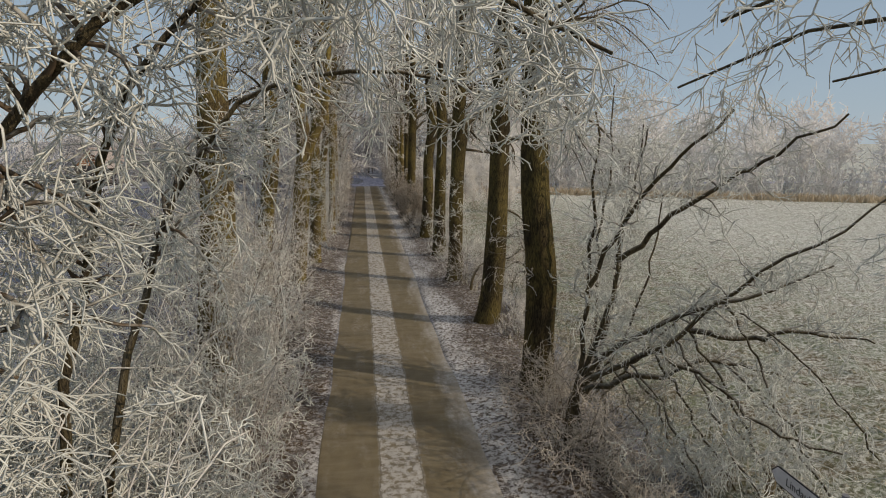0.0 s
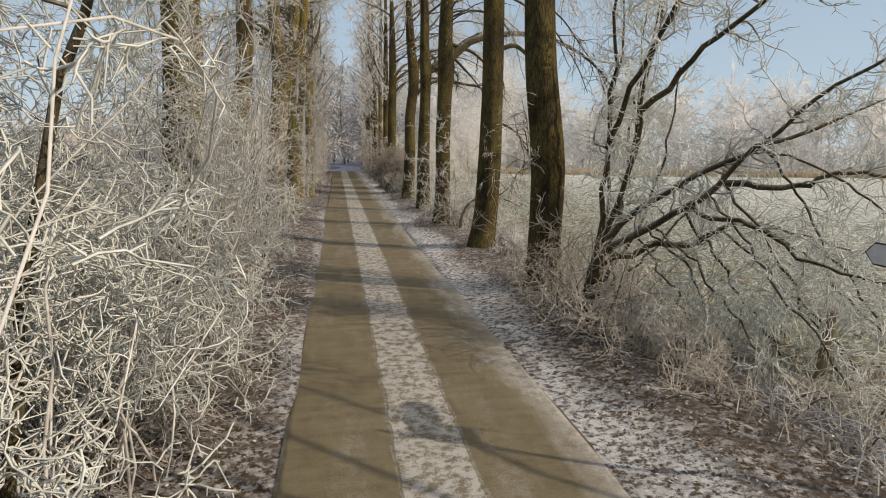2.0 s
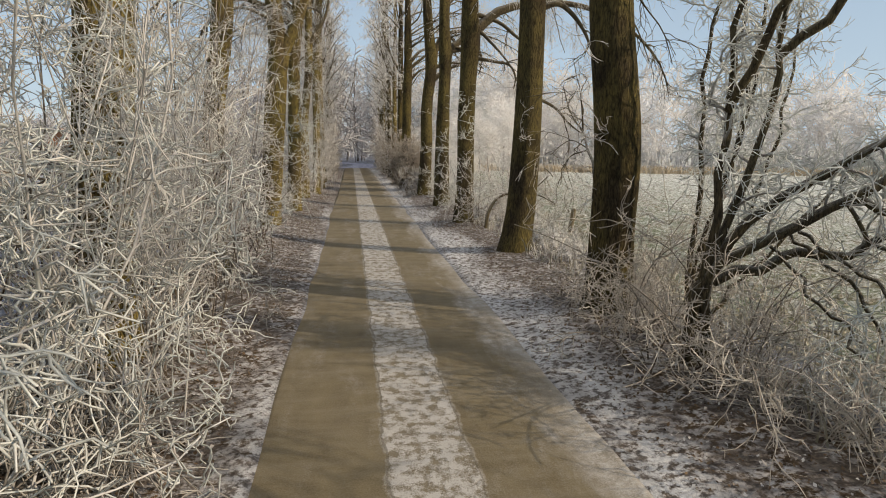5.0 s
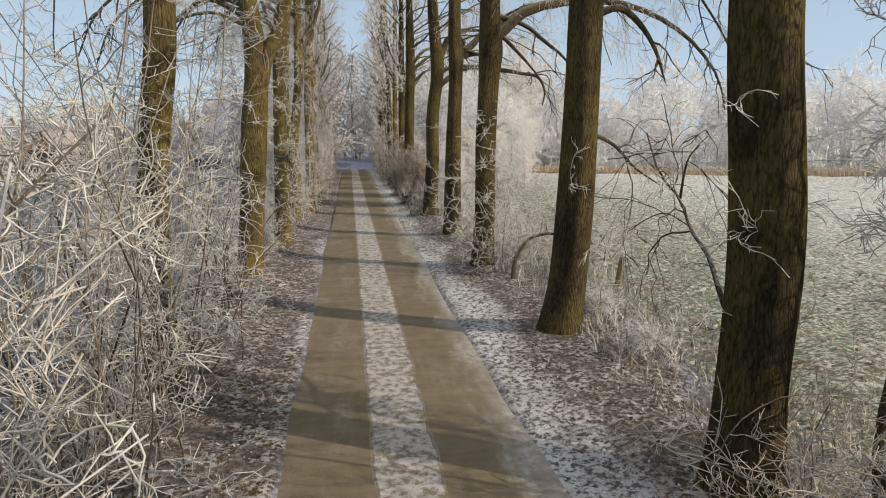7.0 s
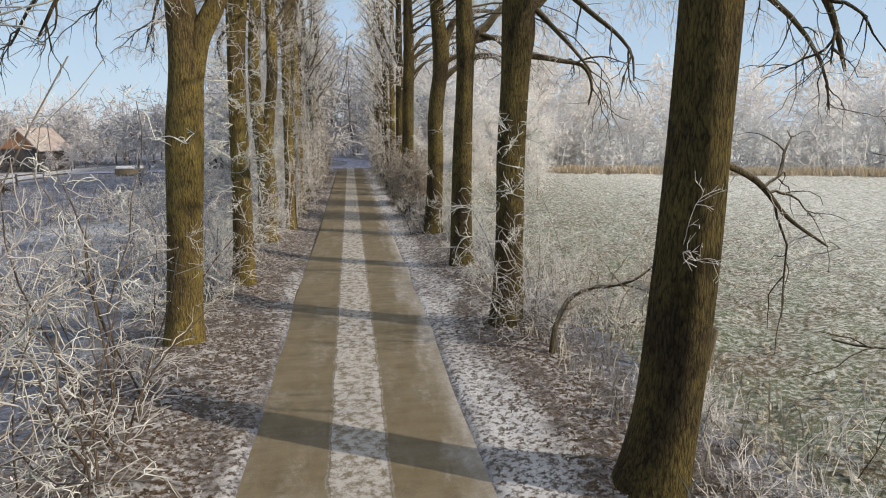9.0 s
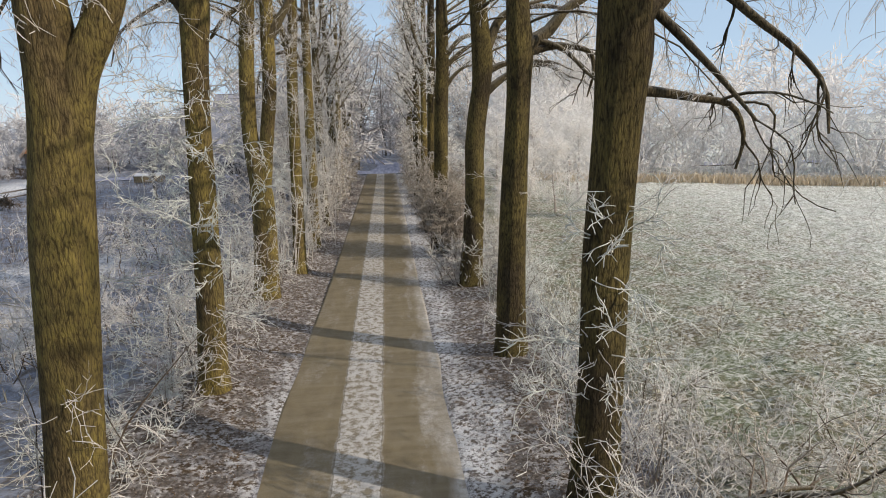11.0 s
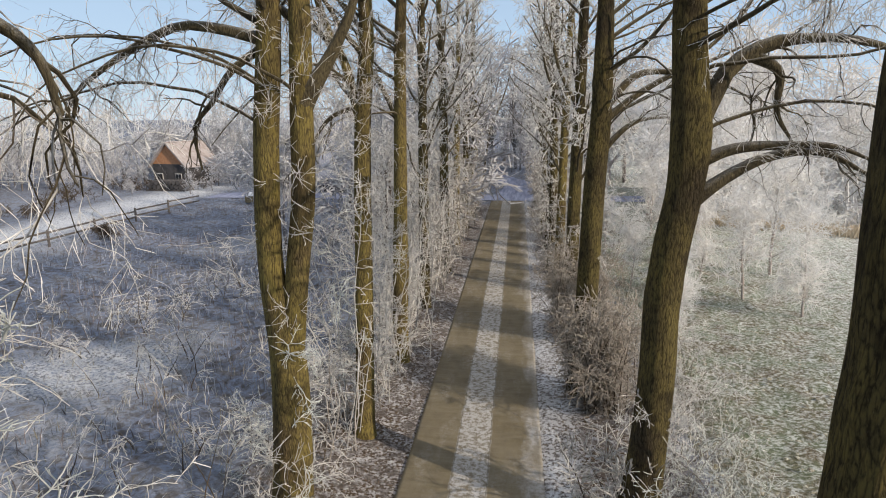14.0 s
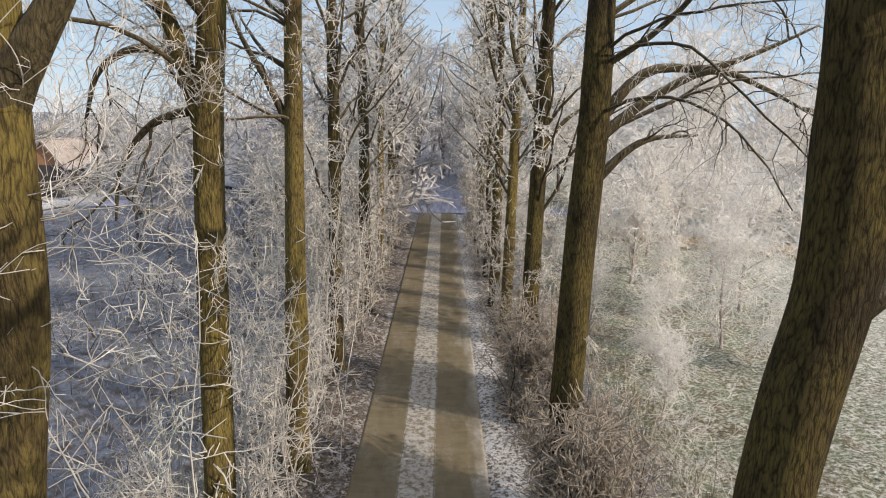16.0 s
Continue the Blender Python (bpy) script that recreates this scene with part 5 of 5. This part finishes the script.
# a far, dense skyline all round, too fine to tell its trees apart
def far_woods(n, r0, r1, h0, h1, seed, a0=0.0, a1=2 * math.pi):
    global rng
    rng = np.random.default_rng(seed)
    a, r = rng.uniform(a0, a1, n), rng.uniform(r0, r1, n)
    x, y = r * np.cos(a), 40 + r * np.sin(a)
    keep = (np.abs(x - lane_mid(y)) > 4.5) & ((y > 95) | (np.abs(x) > 75))
    x, y = x[keep], y[keep]
    n = len(x)
    bumps = 0.75 + 0.6 * value_noise(x * 0.05, y * 0.05, 31)
    h = rng.uniform(h0, h1, n) * bumps
    p = np.stack((x, y, np.full(n, -0.3)), -1)
    up = np.stack((rng.normal(0, 0.15, n), rng.normal(0, 0.15, n), np.ones(n)), -1)
    s1 = grow(p, up, h, 0.1, 0.05, 3, 0.08, 0)
    p, d, r = sprout(*s1, 9, 0.1, 1.0, 30, 75)
    s2 = grow(p, d, np.repeat(h, 9) * rng.uniform(0.12, 0.3, len(p)), 0.07, 0.04, 1, 0.2, 0)
    p, d, r = sprout(*s2, 2, 0.3, 1.0, 30, 75)
    s3 = grow(p, d, rng.uniform(0.4, 1.1, len(p)), 0.05, 0.03, 1, 0.2, 0)
    v, q, th = joined([s1, s2, (s3[0], s3[1] * 1.2, 1)])
    tagged(new("far_woods", mesh("far_woods", v, q, FAR_TWIG, th * 0.3)), "distant leafless woods, hoarfrosted and paled by painted haze", "woods", kind="stuff")


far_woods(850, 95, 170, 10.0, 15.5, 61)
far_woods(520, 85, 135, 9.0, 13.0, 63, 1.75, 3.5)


def undergrowth(n):
    """Dense rimed brushwood between the trees along the far edge of the field."""
    global rng
    rng = np.random.default_rng(62)
    f = rng.uniform(0, 1, n)
    p = np.stack((11.5 + 58 * f + rng.normal(0, 0.8, n), 69.5 - 25.5 * f + rng.normal(0, 1.6, n), np.full(n, -0.2)), -1)
    h = rng.uniform(1.6, 4.4, n)
    s1 = grow(p, np.stack((rng.normal(0, 0.2, n), rng.normal(0, 0.2, n), np.ones(n)), -1), h, 0.05, 0.03, 2, 0.1, 0)
    p, d, r = sprout(*s1, 7, 0.1, 1.0, 30, 75)
    s2 = grow(p, d, rng.uniform(0.4, 1.1, len(p)), 0.035, 0.025, 1, 0.2, 0)
    p, d, r = sprout(*s2, 2, 0.3, 1.0, 30, 75)
    s3 = grow(p, d, rng.uniform(0.3, 0.7, len(p)), 0.03, 0.02, 1, 0.2, 0)
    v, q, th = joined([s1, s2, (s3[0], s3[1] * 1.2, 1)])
    tagged(new("brushwood", mesh("brushwood", v, q, FAR_TWIG, th * 0.3)), "dense brushwood behind the reeds, white with hoarfrost and painted haze", "brushwood", kind="stuff")


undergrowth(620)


def slender_tree(x, y):
    """The thin forked tree that leans at the lane's end."""
    tree = thing("forked_tree", "slender dark forked tree at the end of the lane", "tree", at=(x, y, 0))
    chunks = []
    for b in [(0.13, (0, 0, -0.1), (0.2, 0, 2.5), (0.55, 0, 5.5), (0.7, 0, 8.5), (0.6, 0, 12.5)), (0.09, (0.55, 0, 5.5), (1.4, 0, 7.6), (2.1, 0, 9.6), (2.7, 0, 13)), (0.06, (0.68, 0, 8.0), (0.2, 0, 10), (-0.4, 0, 12.5))]:
        pts = spline(np.array(b[1:], float), 16)[None]
        rad = np.linspace(b[0], 0.03, 16)[None]
        v, q = bark_tube(pts[0], rad[0], 8, 0.04)
        under("stem", mesh("stem", v, q, LIMB_BARK), tree)
        limb_twigs(chunks, pts[:, 6:], rad[:, 6:], 0.8, 0.3, 1.3)
    v, q, th = joined(chunks)
    under("crown", mesh("crown", v, q, CROWN_TWIG, th), tree)


slender_tree(-2.3, 76.2 + 5)

# brambles and low scrub on the wet ground to the left
for n in range(18):
    x, y = rng.uniform(-14, -6.5), 15 + 48 * n / 18 + rng.uniform(-1, 1)
    bush(x, y, 2.6, 2.8, rng.uniform(0.9, 1.9), 11, "low grey-brown scrub under white rime", 6, 0.2, seed=300 + n, material=SHRUB_TWIG, fine=0, name="scrub", category="scrub", group="scrub on the meadow")


def blades(name, label, x, y, h, mat, width=0.012):
    """Grass blades or reeds, each a bent strip."""
    n = len(x)
    a = rng.uniform(0, 2 * np.pi, n)
    bend = rng.normal(0, 0.35, (n, 2)) * h[:, None]
    z = height(x, y) - 0.02
    c, s = np.cos(a) * width, np.sin(a) * width
    p = np.empty((n, 6, 3))
    for i, (t, w) in enumerate(((0, 1.0), (0.55, 0.8), (1.0, 0.15))):
        bx, by = x + bend[:, 0] * t * t, y + bend[:, 1] * t * t
        p[:, 2 * i] = np.stack((bx - c * w, by - s * w, z + h * t), -1)
        p[:, 2 * i + 1] = np.stack((bx + c * w, by + s * w, z + h * t), -1)
    i = np.arange(n)[:, None] * 6
    q = np.concatenate((i + np.array((0, 1, 3, 2)), i + np.array((2, 3, 5, 4))))
    return tagged(new(name, mesh(name, p.reshape(-1, 3), q, mat)), label, "grass", kind="stuff")


# reeds along the far edge of the field
n = 9000
f = rng.uniform(0, 1, n)
blades("reeds", "strip of dry tan reeds along the field's edge", 10.5 + 52 * f, 66.0 - 24 * f + rng.normal(0, 0.45, n), rng.uniform(0.35, 0.85, n), REED, 0.03)
# frosted grass on verges and meadow
n = 11000
x = np.where(rng.uniform(0, 1, n) < 0.4, -4.6 - 14 * rng.uniform(0, 1, n) ** 1.3, rng.uniform(3.2, 6.0, n))
blades("grass", "frosted tufts of dry grass beside the trees", x, rng.uniform(2, 55, n), rng.uniform(0.1, 0.4, n), BLADE, 0.01)


# clods of the ploughed field nearest the trees
n = 9000
x, y = 4.7 + 19 * rng.uniform(0, 1, n) ** 1.9, 5 + 56 * rng.uniform(0, 1, n) ** 1.15
fade = 1.0 - 0.6 * smooth(6, 22, x) - 0.3 * smooth(30, 60, y)
s, squat, a = rng.uniform(0.03, 0.085, n) * fade, rng.uniform(0.2, 0.45, n), rng.uniform(0, 2 * np.pi, n)
ring = np.arange(4) * np.pi / 2
p = np.empty((n, 8, 3))
for i, (w, h) in enumerate(((1.0, -0.35), (0.55, 1.0))):
    jig = rng.uniform(0.75, 1.25, (n, 4)) * s[:, None] * w
    p[:, 4 * i:4 * i + 4, 0] = x[:, None] + np.cos(ring + a[:, None]) * jig
    p[:, 4 * i:4 * i + 4, 1] = y[:, None] + np.sin(ring + a[:, None]) * jig * 0.8
    p[:, 4 * i:4 * i + 4, 2] = (height(x, y) + s * squat * h)[:, None] + rng.normal(0, 0.006, (n, 4))
q = np.array([(0, 1, 5, 4), (1, 2, 6, 5), (2, 3, 7, 6), (3, 0, 4, 7), (4, 5, 6, 7)])
q = (np.arange(n)[:, None, None] * 8 + q).reshape(-1, 4)
tagged(new("soil_clods", mesh("soil_clods", p.reshape(-1, 3), q, CLOD)), "frost-dusted clods of ploughed soil on the field", "soil", kind="stuff")


# a low tangle of dead stalks on the wet ground
n = 11000
x, y = -5.4 - 20 * rng.uniform(0, 1, n) ** 1.2, 14 + 58 * rng.uniform(0, 1, n) ** 0.9
keep = (value_noise(x * 0.45, y * 0.35, 17) + rng.normal(0, 0.12, n) > -0.08) & (np.hypot((x + 11.4) / 2.6, (y - 39.7) / 2.4) > 0.95)
blades("dead_stalks", "low tangle of dead grey-brown stalks under thin rime", x[keep], y[keep], rng.uniform(0.15, 0.6, n)[keep], STALK, 0.012)


def leaves(n):
    right = rng.uniform(0, 1, n) < 0.5
    x = np.where(right, 4.6 - 2.7 * rng.uniform(0, 1, n) ** 1.25, -rng.uniform(1.65, 4.6, n))
    y = 1.5 + 44 * rng.uniform(0, 1, n) ** 1.4
    z = height(x, y) + 0.012
    a, s = rng.uniform(0, 2 * np.pi, n), rng.uniform(0.009, 0.024, n)
    tilt = rng.normal(0, 0.5, (n, 2))
    u = np.stack((np.cos(a), np.sin(a), tilt[:, 0]), -1) * s[:, None]
    w = np.stack((-np.sin(a), np.cos(a), tilt[:, 1]), -1) * s[:, None] * 0.75
    c = np.stack((x, y, z), -1)
    up = np.array((0, 0, 1.0)) * s[:, None] * rng.uniform(-0.2, 0.5, n)[:, None]
    p = np.stack((c - u, c - w * 0.8 + up, c + u, c + w * 0.8 + up), 1)
    q = np.arange(n * 4).reshape(n, 4)
    tagged(new("leaf_litter", mesh("leaf_litter", p.reshape(-1, 3), q, LEAF, None, False)), "brown dead leaves, some frosted, strewn on the verges", "leaves", kind="stuff")


leaves(42000)


# ---- sign, posts, fence and buildings ----
def lettering(text, size, parent, m, material):
    cu = bpy.data.curves.new("lettering", "FONT")
    cu.body, cu.size, cu.extrude = text, size, 0.001
    tmp = bpy.data.objects.new("lettering", cu)
    scene.collection.objects.link(tmp)
    me = bpy.data.meshes.new_from_object(tmp.evaluated_get(bpy.context.evaluated_depsgraph_get()))
    bpy.data.objects.remove(tmp)
    me.materials.append(material)
    ob = under("lettering", me, parent, "black sans-serif word")
    ob.matrix_local = m


def arrow(l, h, tip, thick, inset=0.0):
    """An upright arrow-ended plate in the x-z plane, its tip at x = -l."""
    bm = bmesh.new()
    i = inset
    pts = [(0 - i, -h / 2 + i), (0 - i, h / 2 - i), (-l + tip, h / 2 - i), (-l + i * 1.3, 0), (-l + tip, -h / 2 + i)]
    vs = [bm.verts.new((x, 0, z)) for x, z in pts]
    face = bm.faces.new(vs)
    ext = bmesh.ops.extrude_face_region(bm, geom=[face])
    bmesh.ops.translate(bm, verts=[v for v in ext["geom"] if isinstance(v, bmesh.types.BMVert)], vec=(0, thick, 0))
    bmesh.ops.recalc_face_normals(bm, faces=bm.faces[:])
    return bm


sign = thing("direction_sign", "white arrow-shaped direction sign with black rim on a grey post", "sign", at=(3.85, 4.62, 0))
bm = bmesh.new()
bmesh.ops.create_cone(bm, cap_ends=True, segments=16, radius1=0.032, radius2=0.032, depth=2.35, matrix=Matrix.Translation((0, 0, 1.1)))
part("post", bm, STEEL, sign, "grey steel tube")
turn = pose(-0.05, 0.02, 2.0, 0, 0, -90)
rim = part("rim", arrow(0.92, 0.2, 0.1, 0.012), SIGN_BLACK, sign, "black rim")
rim.matrix_local = turn
plate = part("plate", arrow(0.92, 0.2, 0.1, 0.003, 0.014), SIGN_WHITE, sign, "greyish white plate")
plate.matrix_local = turn @ pose(0, -0.004, 0)
lettering("Lindauhof", 0.125, plate, pose(-0.68, -0.002, -0.04, 90), SIGN_BLACK)
lower = part("number_plate", box(0.34, 0.01, 0.15, (-0.2, 0, 0), 0.004), SIGN_WHITE, sign, "small white plate")
lower.matrix_local = turn @ pose(0, 0.004, -0.19)
for n, dx in enumerate((-0.29, -0.2, -0.11)):
    bar = part("bar", box(0.035, 0.004, 0.07, (dx, -0.008, 0), 0.0), SIGN_BLACK, lower, "black bar")


# a mound of cut brush by the track and a ragged hedge before the small house
for n, (x, y, w, h) in enumerate([(-34.5, 66.0, 3.2, 1.2), (-37.0, 64.0, 3.0, 1.3), (-38.5, 81.5, 2.6, 1.7), (-36.2, 80.8, 2.4, 1.5), (-31.0, 82.5, 2.4, 1.6), (-41.0, 76.0, 3.0, 1.4), (-37.5, 72.0, 3.0, 1.0), (-44.0, 70.0, 3.4, 1.6), (-24.3, 58.4, 1.0, 0.7)]):
    bush(x, y, w, w, h, 16, "ragged brown hedge bush with thin rime", 6, 0.25, seed=600 + n, material=DARK_TWIG, fine=0, name="hedge_bush", category="bush", group="hedge before the small house", tip=0.014, splay=0.6)


def fallen_branch():
    b = thing("fallen_branch", "arched dark branch lying against the shrubs", "branch", at=(3.4, 21.5, 0))
    org = np.array((3.4, 21.5, 0))
    chunks = []
    for r, *pts in [(0.055, (3.3, 21.2, 0.02), (3.4, 21.3, 0.6), (3.7, 21.5, 1.0), (4.4, 21.7, 1.15), (5.1, 21.8, 1.05), (5.6, 21.8, 0.8)), (0.03, (4.4, 21.7, 1.12), (4.8, 21.4, 1.3), (5.2, 21.2, 1.7))]:
        p = spline(np.array(pts), 16)[None] - org
        rad = np.linspace(r, 0.012, 16)[None]
        v, q = bark_tube(p[0], rad[0], 8, 0.06)
        under("limb", mesh("limb", v, q, LIMB_BARK), b)
        limb_twigs(chunks, p, rad, 1.7, 0.3, 0.6)
    v, q, th = joined(chunks)
    under("twig_spray", mesh("twig_spray", v, q, TAN_TWIG, th), b)


fallen_branch()


def post(x, y, h, tilt):
    p = thing("fence_post", "short weathered wooden fence post beside the field", "post", "fence posts by the field", at=(x, y, 0))
    bm = bmesh.new()
    bmesh.ops.create_cone(bm, cap_ends=True, segments=10, radius1=0.07, radius2=0.062, depth=h + 0.2, matrix=Matrix.Translation((0, 0, h / 2 - 0.1)))
    for v in bm.verts:
        v.co.x *= 1 + 0.1 * math.sin(v.co.y * 40)
    bmesh.ops.bevel(bm, geom=[e for e in bm.edges if abs(e.verts[0].co.z - e.verts[1].co.z) < 0.01], offset=0.012, segments=1, affect="EDGES")
    part("shaft", bm, POST_WOOD, p).rotation_euler = (0, radians(tilt), 0)
    part("frost_cap", box(0.09, 0.09, 0.012, (h * math.sin(radians(tilt)), 0, h * math.cos(radians(tilt)) + 0.004), 0.004), RAIL_WOOD, p, "rime on the cut top")


post(5.25, 7.46, 0.85, 6)
post(5.5, 20.2, 0.8, 8)


def cold_frame(x, y, rot):
    f = thing("cold_frame", "low wooden garden frame with a pale frosted lid", "garden frame", at=(x, y, float(height(np.array(x), np.array(y)))))
    f.rotation_euler = (0, 0, radians(rot))
    for dy in (-0.55, 0.55):
        part("side", box(2.4, 0.05, 0.6, (0, dy, 0.28), 0.01), POST_WOOD, f, "weathered greenish board")
    for dx in (-1.2, 1.2):
        part("end", box(0.05, 1.05, 0.6, (dx, 0, 0.28), 0.01), POST_WOOD, f, "weathered greenish board")
    for dx in (-0.6, 0.6):
        lid = part("lid", box(1.17, 1.2, 0.05, (0, 0, 0), 0.01), SIGN_WHITE, f, "pale frosted pane")
        lid.matrix_local = pose(dx, 0, 0.64, 9)


cold_frame(-20.4, 73.0, 12)


def rail_fence(points):
    fence = thing("rail_fence", "low two-rail wooden fence with rime on its rails", "fence")
    for (x0, y0), (x1, y1) in zip(points, points[1:]):
        z = float(height(np.array(x0), np.array(y0)))
        part("post", box(0.12, 0.12, 1.1, (x0, y0, z + 0.45), 0.015), RAIL_WOOD, fence)
        ln, ang = math.hypot(x1 - x0, y1 - y0), math.degrees(math.atan2(y1 - y0, x1 - x0))
        for h in (0.45, 0.85):
            part("rail", box(ln, 0.05, 0.11, ((x0 + x1) / 2, (y0 + y1) / 2, z + h), 0.01, ang), RAIL_WOOD, fence)


rail_fence([(-26.0, 48.0), (-26.0, 52.0), (-26.0, 56.0), (-26.0, 60.0), (-25.8, 64.0), (-25.4, 67.5), (-24.8, 71.0)])


def gable_house(name, label, x, y, w, l, eave, ridge, rot, wall, roof, gable, doors):
    """A house with pitched roof slabs, gable walls and a few openings; the ridge runs along its y."""
    h = thing(name, label, "building", at=(x, y, -0.3))
    h.rotation_euler = (0, 0, radians(rot))
    part("wall", box(w, 0.25, eave, (0, l / 2 - 0.125, eave / 2), 0.02), wall, h)
    part("wall", box(w, 0.25, eave, (0, -l / 2 + 0.125, eave / 2), 0.02), wall, h)
    for s in (-1, 1):
        part("wall", box(0.25, l - 0.5, eave, (s * (w / 2 - 0.125), 0, eave / 2), 0.02), wall, h)
        bm = bmesh.new()
        a = [(-w / 2, s * (l / 2 - 0.25), eave), (w / 2, s * (l / 2 - 0.25), eave), (0, s * (l / 2 - 0.25), ridge - 0.05)]
        b = [(p[0], p[1] + s * 0.24, p[2]) for p in a]
        va, vb = [bm.verts.new(p) for p in a], [bm.verts.new(p) for p in b]
        bm.faces.new(va), bm.faces.new(vb)
        for i in range(3):
            bm.faces.new((va[i], va[(i + 1) % 3], vb[(i + 1) % 3], vb[i]))
        bmesh.ops.recalc_face_normals(bm, faces=bm.faces[:])
        part("gable", bm, gable, h)
        slope = math.hypot(w / 2 + 0.4, (ridge - eave) * (w / 2 + 0.4) / (w / 2))
        ang = math.atan2(ridge - eave, w / 2)
        bm = bmesh.new()
        bmesh.ops.create_cube(bm, size=1, matrix=Matrix.Translation((s * (w / 4 + 0.2), 0, ridge + 0.06 - (w / 4 + 0.2) * math.tan(ang))) @ Matrix.Rotation(s * ang, 4, "Y") @ Matrix.Diagonal((slope, l + 0.6, 0.14, 1)))
        part("roof", bm, roof, h, "frosted roof slope")
    part("ridge_cap", box(0.3, l + 0.6, 0.12, (0, 0, ridge + 0.12), 0.04), roof, h)
    for dx, dz, dw, dh in doors:
        w0 = part("window", box(dw, 0.06, dh, (dx, -l / 2 - 0.01, dz), 0.01), PALE_WALL, h, "pale painted frame")
        for s in (-1, 1):
            part("pane", box(dw * 0.4, 0.02, dh * 0.84, (dx + s * dw * 0.23, -l / 2 - 0.045, dz), 0.0), SIGN_BLACK, w0, "dark glass")
    return h


gable_house("garden_hut", "small red-brick house with frosted tiled roof", -34.4, 86.3, 4.1, 5.0, 2.6, 4.7, -12, DARK_WOOD, TILE, BRICK, [(-1.2, 1.2, 0.8, 0.9), (1.2, 1.2, 0.8, 0.9)])
gable_house("barn", "large barn with a steep dark roof behind hedges", -12.5, 84.0, 9.0, 9.0, 2.0, 8.2, 78, DARK_WOOD, BARN_ROOF, DARK_WOOD, [(0, 1.1, 2.2, 2.2)])
wood_stack = thing("log_pile", "dark pile of stacked firewood before the house", "log pile", at=(-33.0, 80.5, -0.2))
for r in range(3):
    for c in range(9 - r):
        bm = bmesh.new()
        bmesh.ops.create_cone(bm, cap_ends=True, segments=8, radius1=0.22, radius2=0.21, depth=1.6, matrix=Matrix.Translation(((c - 4 + r * 0.5) * 0.45, 0, 0.22 + r * 0.39)) @ Matrix.Rotation(radians(90), 4, "X"))
        part("log", bm, DARK_WOOD, wood_stack)
